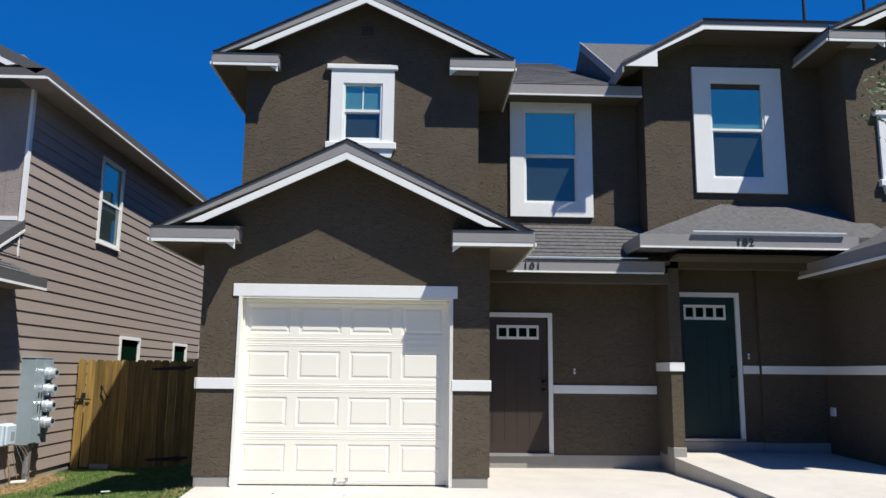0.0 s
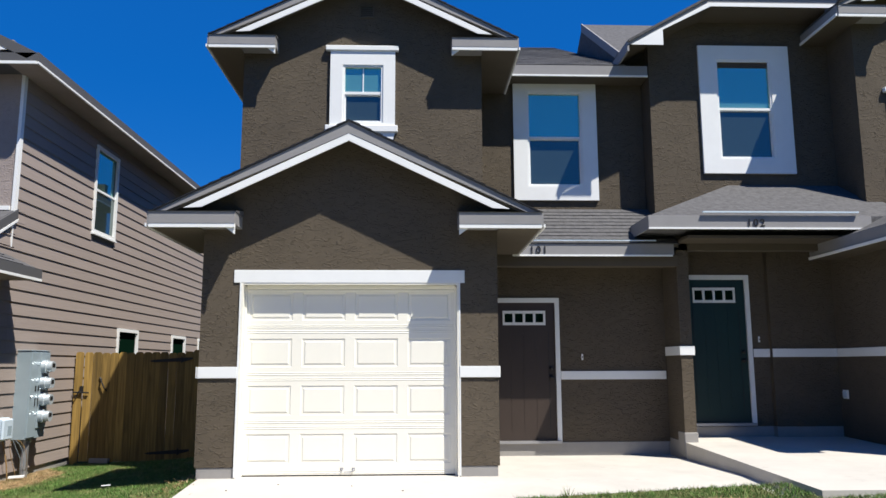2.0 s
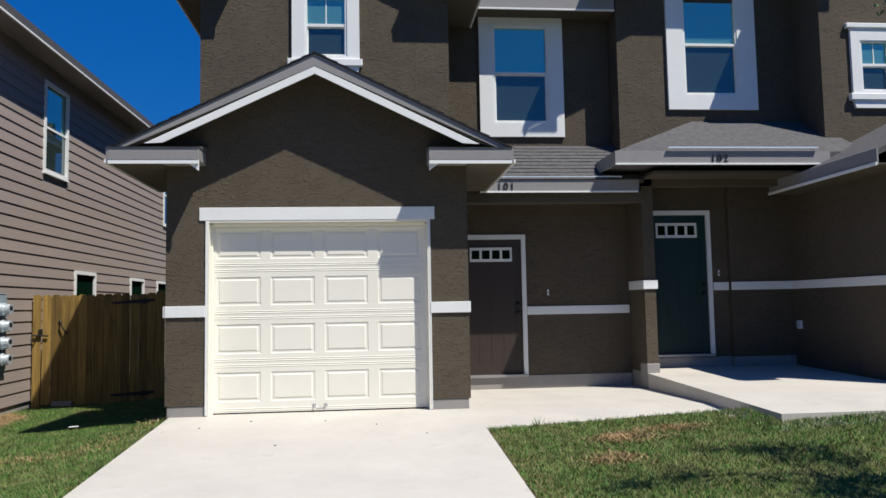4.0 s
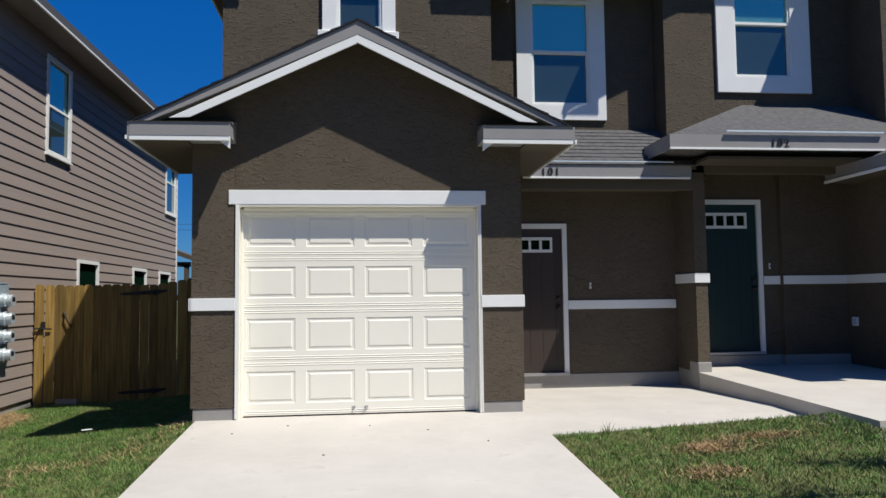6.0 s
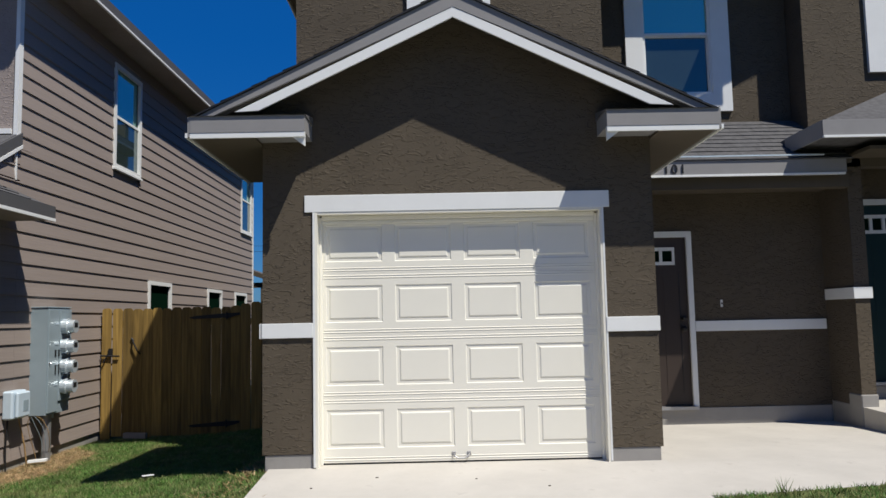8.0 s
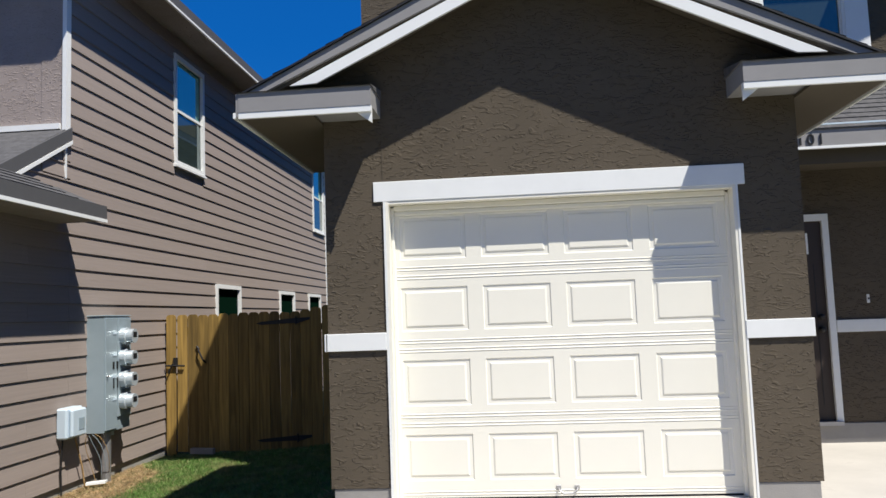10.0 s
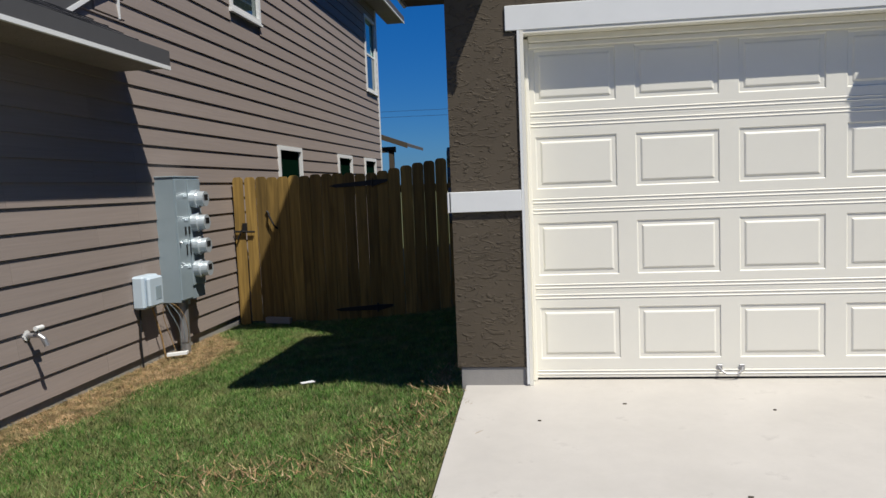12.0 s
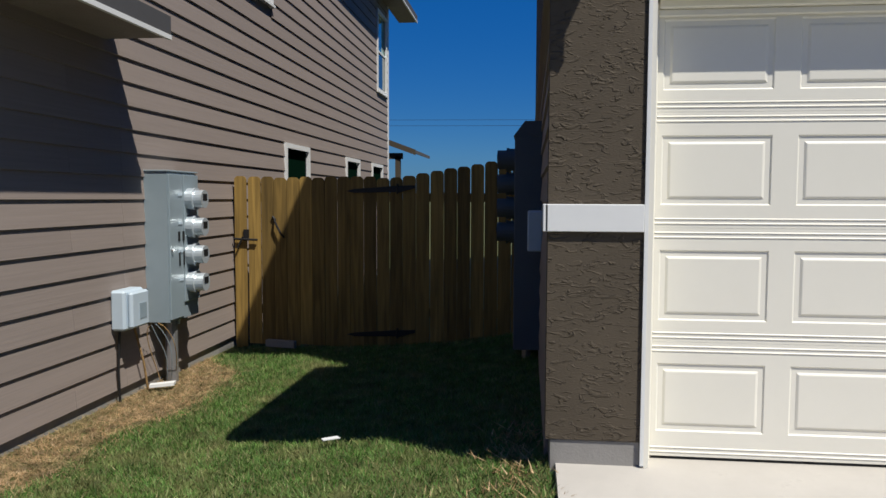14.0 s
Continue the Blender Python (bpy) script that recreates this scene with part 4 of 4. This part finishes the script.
# the same kind of cabinet on the townhouse's own side, darkened for shade
own = tagged(new("meter_cabinet"), "grey steel cabinet with electric meters on side wall, coloured dark for shade", "meter cabinet")
box("cabinet_body", -0.67, GX0 + 0.01, 2.55, 3.15, 0.0, 1.74, SHADED_METAL, own, bevel=0.005)
prism("cabinet_top", [(-0.68, 1.74), (GX0 + 0.01, 1.74), (GX0 + 0.01, 1.86), (-0.59, 1.86)], "y", 2.55, 3.15, SHADED_METAL, own)
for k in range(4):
    meter(own, -0.67, 2.75, 1.56 - 0.2 * k, -1, SHADED_METAL)
box("side_box", -0.56, GX0 + 0.01, 1.95, 2.15, 0.85, 1.15, PALE_METAL, own, bevel=0.01)
tube("conduit", [(-0.56, 2.8, 0.0), (-0.56, 2.8, -0.4)], 0.04, GALV, own)


# ---- fence and gate ----
def picket(parent, x, y, w, z0, z1, rnd):
    """Board with clipped, rounded top corners."""
    bm = bmesh.new()
    c = 0.034
    pts = [(x, z0), (x + w, z0), (x + w, z1 - c), (x + w - 0.012, z1 - 0.012), (x + w - c, z1), (x + c, z1), (x + 0.012, z1 - 0.012), (x, z1 - c)]
    dy = rnd.uniform(-0.003, 0.003)
    mesh_prism(bm, pts, "y", y + dy, y + dy + 0.016)
    return part("picket", bm, CEDAR, parent)


FY = 4.15
rnd = random.Random(5)
gate = tagged(new("fence_gate"), "stained cedar picket gate with black hinges and latch", "gate")
fence = tagged(new("fence"), "stained cedar dog-ear fence panel in shade beside a gate", "fence")
x = -3.52
while x < -1.86:
    w = 0.135 + rnd.uniform(-0.004, 0.004)
    picket(gate, x, FY, w, -0.33 + rnd.uniform(-0.01, 0.01), 1.455 + rnd.uniform(-0.008, 0.008), rnd)
    x += w + rnd.choice((0.003, 0.006, 0.009))
xe = x
picket(fence, -3.67, FY, 0.13, -0.36, 1.465, rnd)
while x < GX0 - 0.04:
    w = min(0.135 + rnd.uniform(-0.004, 0.004), GX0 - x + 0.02)
    z1 = 1.455 + (x - xe) * 0.16 + 0.02 + rnd.uniform(-0.006, 0.006)
    picket(fence, x, FY, w, -0.35, z1, rnd)
    x += w + rnd.choice((0.004, 0.008, 0.011))
for z in (0.0, 1.20):
    box("gate_rail", -3.51, xe - 0.02, FY + 0.02, FY + 0.06, z, z + 0.09, CEDAR, gate)
    box("fence_rail", xe, GX0, FY + 0.02, FY + 0.06, z, z + 0.09, CEDAR, fence)
box("fence_post", -3.67, -3.59, FY + 0.02, FY + 0.10, -0.4, 1.42, CEDAR, fence)
box("fence_post", xe - 0.01, xe + 0.08, FY + 0.062, FY + 0.15, -0.4, 1.45, CEDAR, fence)
for z in (1.31, -0.20):
    hinge = new("strap_hinge")
    hinge.parent = gate
    prism("strap", [(-2.45, z), (-2.37, z + 0.02), (xe - 0.06, z + 0.055), (xe - 0.06, z - 0.01), (-2.37, z - 0.02)], "y", FY - 0.012, FY - 0.004, BLACK, hinge)
    prism("hinge_leaf", [(xe - 0.05, z + 0.055), (xe + 0.13, z + 0.06), (xe + 0.13, z + 0.03), (xe - 0.05, z - 0.02)], "y", FY - 0.014, FY - 0.005, BLACK, hinge)
    tube("hinge_pin", [(xe - 0.055, FY - 0.014, z - 0.03), (xe - 0.055, FY - 0.014, z + 0.075)], 0.010, BLACK, hinge)
latch = new("gate_latch")
latch.parent = gate
box("latch_plate", -3.57, -3.51, FY - 0.016, FY - 0.005, 0.78, 0.90, BLACK, latch)
tube("latch_bar", [(-3.67, FY - 0.03, 0.80), (-3.41, FY - 0.03, 0.79)], 0.012, BLACK, latch)
tube("latch_lever", [(-3.57, FY - 0.03, 0.82), (-3.63, FY - 0.035, 0.70)], 0.011, BLACK, latch)
pull = new("gate_handle")
pull.parent = gate
tube("handle_bow", [(-3.23, FY - 0.006, 1.02), (-3.21, FY - 0.045, 0.98), (-3.15, FY - 0.05, 0.86), (-3.13, FY - 0.006, 0.82)], 0.011, BLACK, pull)
tube("handle_foot", [(-3.25, FY - 0.01, 1.04), (-3.22, FY - 0.01, 1.0)], 0.014, BLACK, pull)

# ---- power lines far behind ----
lines = tagged(new("power_line"), "thin dark overhead power lines far behind the houses", "power line")
for z in (9.3, 8.7):
    tube("wire", [(-120 + 12 * i, 70 + 0.5 * i, z + 0.02 * (i - 12) ** 2 * 0.2) for i in range(25)], 0.02, BLACK, lines, sides=4)


for x, y in ((-120, 70), (168, 82)):
    tube("utility_pole", [(x, y, -1), (x, y, 14.5)], 0.16, SOFFIT, lines)

# ---- young tree by the second lawn ----
def tree(x, y, z):
    """Sapling: a tapered trunk, limbs and a loose crown of small leaves."""
    rnd = random.Random(11)
    t = tagged(new("young_tree"), "young tree with a thin trunk and small green leaves", "tree")
    bm = bmesh.new()
    tips = []

    def limb(p, d, length, r, level):
        q = p + d * length
        mesh_tube(bm, [p, p + d * length * 0.5 + Vector((rnd.uniform(-1, 1), rnd.uniform(-1, 1), 0)) * length * 0.04, q], r, 6)
        tips.append((q, level))
        tips.append((p + d * length * 0.6, level))
        if level < 3:
            for k in range(4 if level else 7):
                a = rnd.uniform(0, math.tau)
                nd = (d * 0.6 + Vector((math.cos(a), math.sin(a), rnd.uniform(0.1, 0.7))) * 0.8).normalized()
                limb(p + d * length * rnd.uniform(0.5, 1.0), nd, length * rnd.uniform(0.35, 0.5), r * 0.5, level + 1)
    limb(Vector((x, y, z)), Vector((0, 0, 1)), 2.25, 0.03, 0)
    part("trunk", bm, SOFFIT, t)
    bm = bmesh.new()
    for q, level in tips:
        if level < 2:
            continue
        for k in range(14):
            c = q + Vector((rnd.gauss(0, 0.09), rnd.gauss(0, 0.09), rnd.gauss(0, 0.09)))
            a = Vector((rnd.uniform(-1, 1), rnd.uniform(-1, 1), rnd.uniform(-0.6, 0.6))).normalized()
            s = a.orthogonal().normalized()
            ln, wd = rnd.uniform(0.04, 0.075), rnd.uniform(0.010, 0.018)
            v = [bm.verts.new(c), bm.verts.new(c + a * ln * 0.5 + s * wd), bm.verts.new(c + a * ln), bm.verts.new(c + a * ln * 0.5 - s * wd)]
            bm.faces.new(v)
    part("crown", bm, LEAF, t)


tree(6.05, -4.2, yard_z(6.05, -4.2))


# ---- siding boards ----
def siding(prefix, parent, x_face, face, y0, y1, z_low, z_high, holes, pitch=0.184, base=1.218):
    """Lap boards on a side wall, split at the windows; each board leans out at its foot."""
    k = math.floor((z_low - base) / pitch)
    while base + k * pitch < z_high:
        z0, z1 = base + k * pitch, base + (k + 1) * pitch
        k += 1
        a, b = max(z0, z_low), min(z1, z_high)
        if b - a < 0.02:
            continue
        cuts = sorted({y0, y1, *[min(max(h[i], y0), y1) for h in holes for i in (0, 1) if h[2] < b - 0.01 and h[3] > a + 0.01]})
        for c0, c1 in zip(cuts, cuts[1:]):
            mid = (c0 + c1) / 2
            if c1 - c0 < 0.02 or any(h[0] < mid < h[1] and h[2] < b - 0.01 and h[3] > a + 0.01 for h in holes):
                continue
            pieces = [c0] + [c for c in (c0 + 3.6 + (k % 3) * 1.1,) if c < c1 - 0.5] + [c1]
            for p0, p1 in zip(pieces, pieces[1:]):
                bm = bmesh.new()
                f = face
                mesh_prism(bm, [(x_face + f * 0.020, a + 0.004), (x_face + f * 0.019, a + 0.016), (x_face + f * 0.004, b + 0.0), (x_face - f * 0.0, b + 0.0), (x_face, a)], "y", p0 + 0.001, p1 - 0.001)
                part("siding_board", bm, SIDING, parent)


side = new("lap_siding")
side.parent = left
siding("l", side, LX, 1, LY0 + 0.075, LY1 - 0.08, -0.26, LZ - 0.05, [(a + 0.01, b - 0.01, c + 0.01, d - 0.01) for a, b, c, d in SIDE_WINDOWS])
siding("l", side, LX, 1, -4.5, LY0 + 0.075, -0.26, 2.72, [])
for k in range(4):
    z = 2.69 + 0.184 * k
    siding("l", side, LX, 1, 0.90 + (z + 0.10 - 2.66) / 0.52, LY0 + 0.075, z + 0.032, z + 0.21, [])
own_side = new("lap_siding")
own_side.parent = house
siding("o", own_side, GX0 + 0.018, -1, 0.2, 13.0, -0.15, 2.78, [])


rnd = random.Random(21)
for x, y in ((0.06, -0.62), (0.55, -0.35), (1.9, -0.7), (0.95, -1.5), (1.35, -0.45), (2.4, -1.2)):
    bm = bmesh.new()
    a0 = rnd.uniform(0, 6)
    pts = [(x + math.cos(a0 + i) * rnd.uniform(0.006, 0.014), y + math.sin(a0 + i) * rnd.uniform(0.004, 0.009)) for i in range(6)]
    mesh_prism(bm, pts, "z", drive_z(y) - 0.004, drive_z(y) + 0.006)
    part("dry_leaf", bm, SOFFIT)
    tagged(scene.collection.objects[-1], "small dry brown leaf lying on a pale driveway", "leaf", "leaves on the driveway")

# ---- straw and lawn ----
def scatter(name, points, make, mat, label, category):
    """One mesh out of many small triangles."""
    n = len(points)
    verts = np.zeros((n * 3, 3))
    make(points, verts)
    me = bpy.data.meshes.new(name)
    me.vertices.add(n * 3)
    me.vertices.foreach_set("co", verts.ravel())
    me.loops.add(n * 3)
    me.loops.foreach_set("vertex_index", np.arange(n * 3))
    me.polygons.add(n)
    me.polygons.foreach_set("loop_start", np.arange(n) * 3)
    me.update()
    me.materials.append(mat)
    return tagged(new(name, me), label, category, kind="stuff")


rng = np.random.default_rng(3)


def straw_edge(y):
    return -3.28 + 0.30 * np.exp(-((y - 2.1) / 0.7) ** 2) - 0.40 * np.clip((y - 2.9) / 0.6, 0, 1) + 0.05 * np.sin(y * 5) + 0.06 * np.sin(y * 2.1)


def heights(p):
    return np.array([yard_z(a, b) for a, b in p])


def blades(p, verts, tall=(0.03, 0.07), wide=0.006, lean=0.6, lift=0.0):
    n = len(p)
    h = rng.uniform(*tall, n)
    a = rng.uniform(0, math.tau, n)
    b = rng.uniform(0, math.tau, n)
    z = heights(p) + lift
    base = np.stack([p[:, 0], p[:, 1], z - 0.005], 1)
    s = np.stack([np.cos(a), np.sin(a), np.zeros(n)], 1) * wide / 2
    l = rng.uniform(0.1, lean, n) * h
    tip = base + np.stack([np.cos(b) * l, np.sin(b) * l, h], 1)
    verts[0::3], verts[1::3], verts[2::3] = base - s, base + s, tip


def lawn_points(n, x0, x1, y0, y1):
    p = np.stack([rng.uniform(x0, x1, n), rng.uniform(y0, y1, n)], 1)
    clump = np.sin(p[:, 0] * 7.1 + 2 * np.sin(p[:, 1] * 5.3)) * np.sin(p[:, 1] * 6.7 + 2 * np.sin(p[:, 0] * 4.9))
    return p[rng.random(n) < 0.75 + 0.25 * clump]


p = lawn_points(270000, -3.69, -0.43, -3.6, 4.2)
p = p[(p[:, 0] > straw_edge(p[:, 1])) | (rng.random(len(p)) < 0.05)]
scatter("side_lawn", p, lambda q, v: blades(q, v, (0.018, 0.05), 0.007, 1.3), GRASS, "short green lawn with dry blades between two houses", "lawn")
p = lawn_points(60000, -5.5, -0.43, -8.0, -3.6)
scatter("side_lawn_front", p, lambda q, v: blades(q, v, (0.03, 0.07), 0.010), GRASS, "short green lawn left of a driveway", "lawn")
p = lawn_points(290000, 3.05, 10.5, -7.5, -1.0)
p = p[~((p[:, 0] > 5.83) & (p[:, 1] > -1.67))]
scatter("front_lawn", p, lambda q, v: blades(q, v, (0.02, 0.05), 0.009, 1.3), GRASS, "short green lawn in front of the porches", "lawn")
p = np.stack([rng.uniform(-3.70, -2.9, 60000), rng.uniform(-4.0, 3.6, 60000)], 1)
p = p[p[:, 0] < straw_edge(p[:, 1]) + rng.normal(0, 0.08, len(p))]
scatter("straw_mulch", p, lambda q, v: blades(q, v, (0.004, 0.03), 0.006, 5.0, 0.012), MULCH, "dry golden straw along the house wall", "straw")
p = np.concatenate([np.stack([rng.uniform(-0.75, -0.42, 2500), rng.uniform(-8, 0, 2500)], 1), np.stack([rng.uniform(3.03, 3.25, 2500), rng.uniform(-7.5, -1.0, 2500)], 1)])
scatter("dry_grass_edge", p, lambda q, v: blades(q, v, (0.01, 0.035), 0.007, 2.0), MULCH, "dry grass along the driveway edge", "grass")
p = np.concatenate([rng.normal(c, d, (n, 2)) for c, d, n in (((4.18, -1.84), (0.16, 0.09), 1500), ((4.75, -1.62), (0.22, 0.06), 900), ((3.9, -2.5), (0.14, 0.1), 700), ((-0.60, 0.25), (0.08, 0.35), 500), ((-0.85, -0.6), (0.18, 0.25), 350), ((-1.5, -0.9), (0.35, 0.12), 500), ((-2.1, -1.4), (0.3, 0.2), 400))])
scatter("dead_grass", p, lambda q, v: blades(q, v, (0.008, 0.045), 0.012, 3.0, 0.012), MULCH, "small clumps of dead brown grass in a green lawn", "grass")
p = rng.normal((3.56, -1.0), (0.03, 0.02), (12, 2))
scatter("weed", p, lambda q, v: blades(q, v, (0.05, 0.16), 0.010, 0.8), GRASS, "small weed at the edge of the porch slab", "weed")
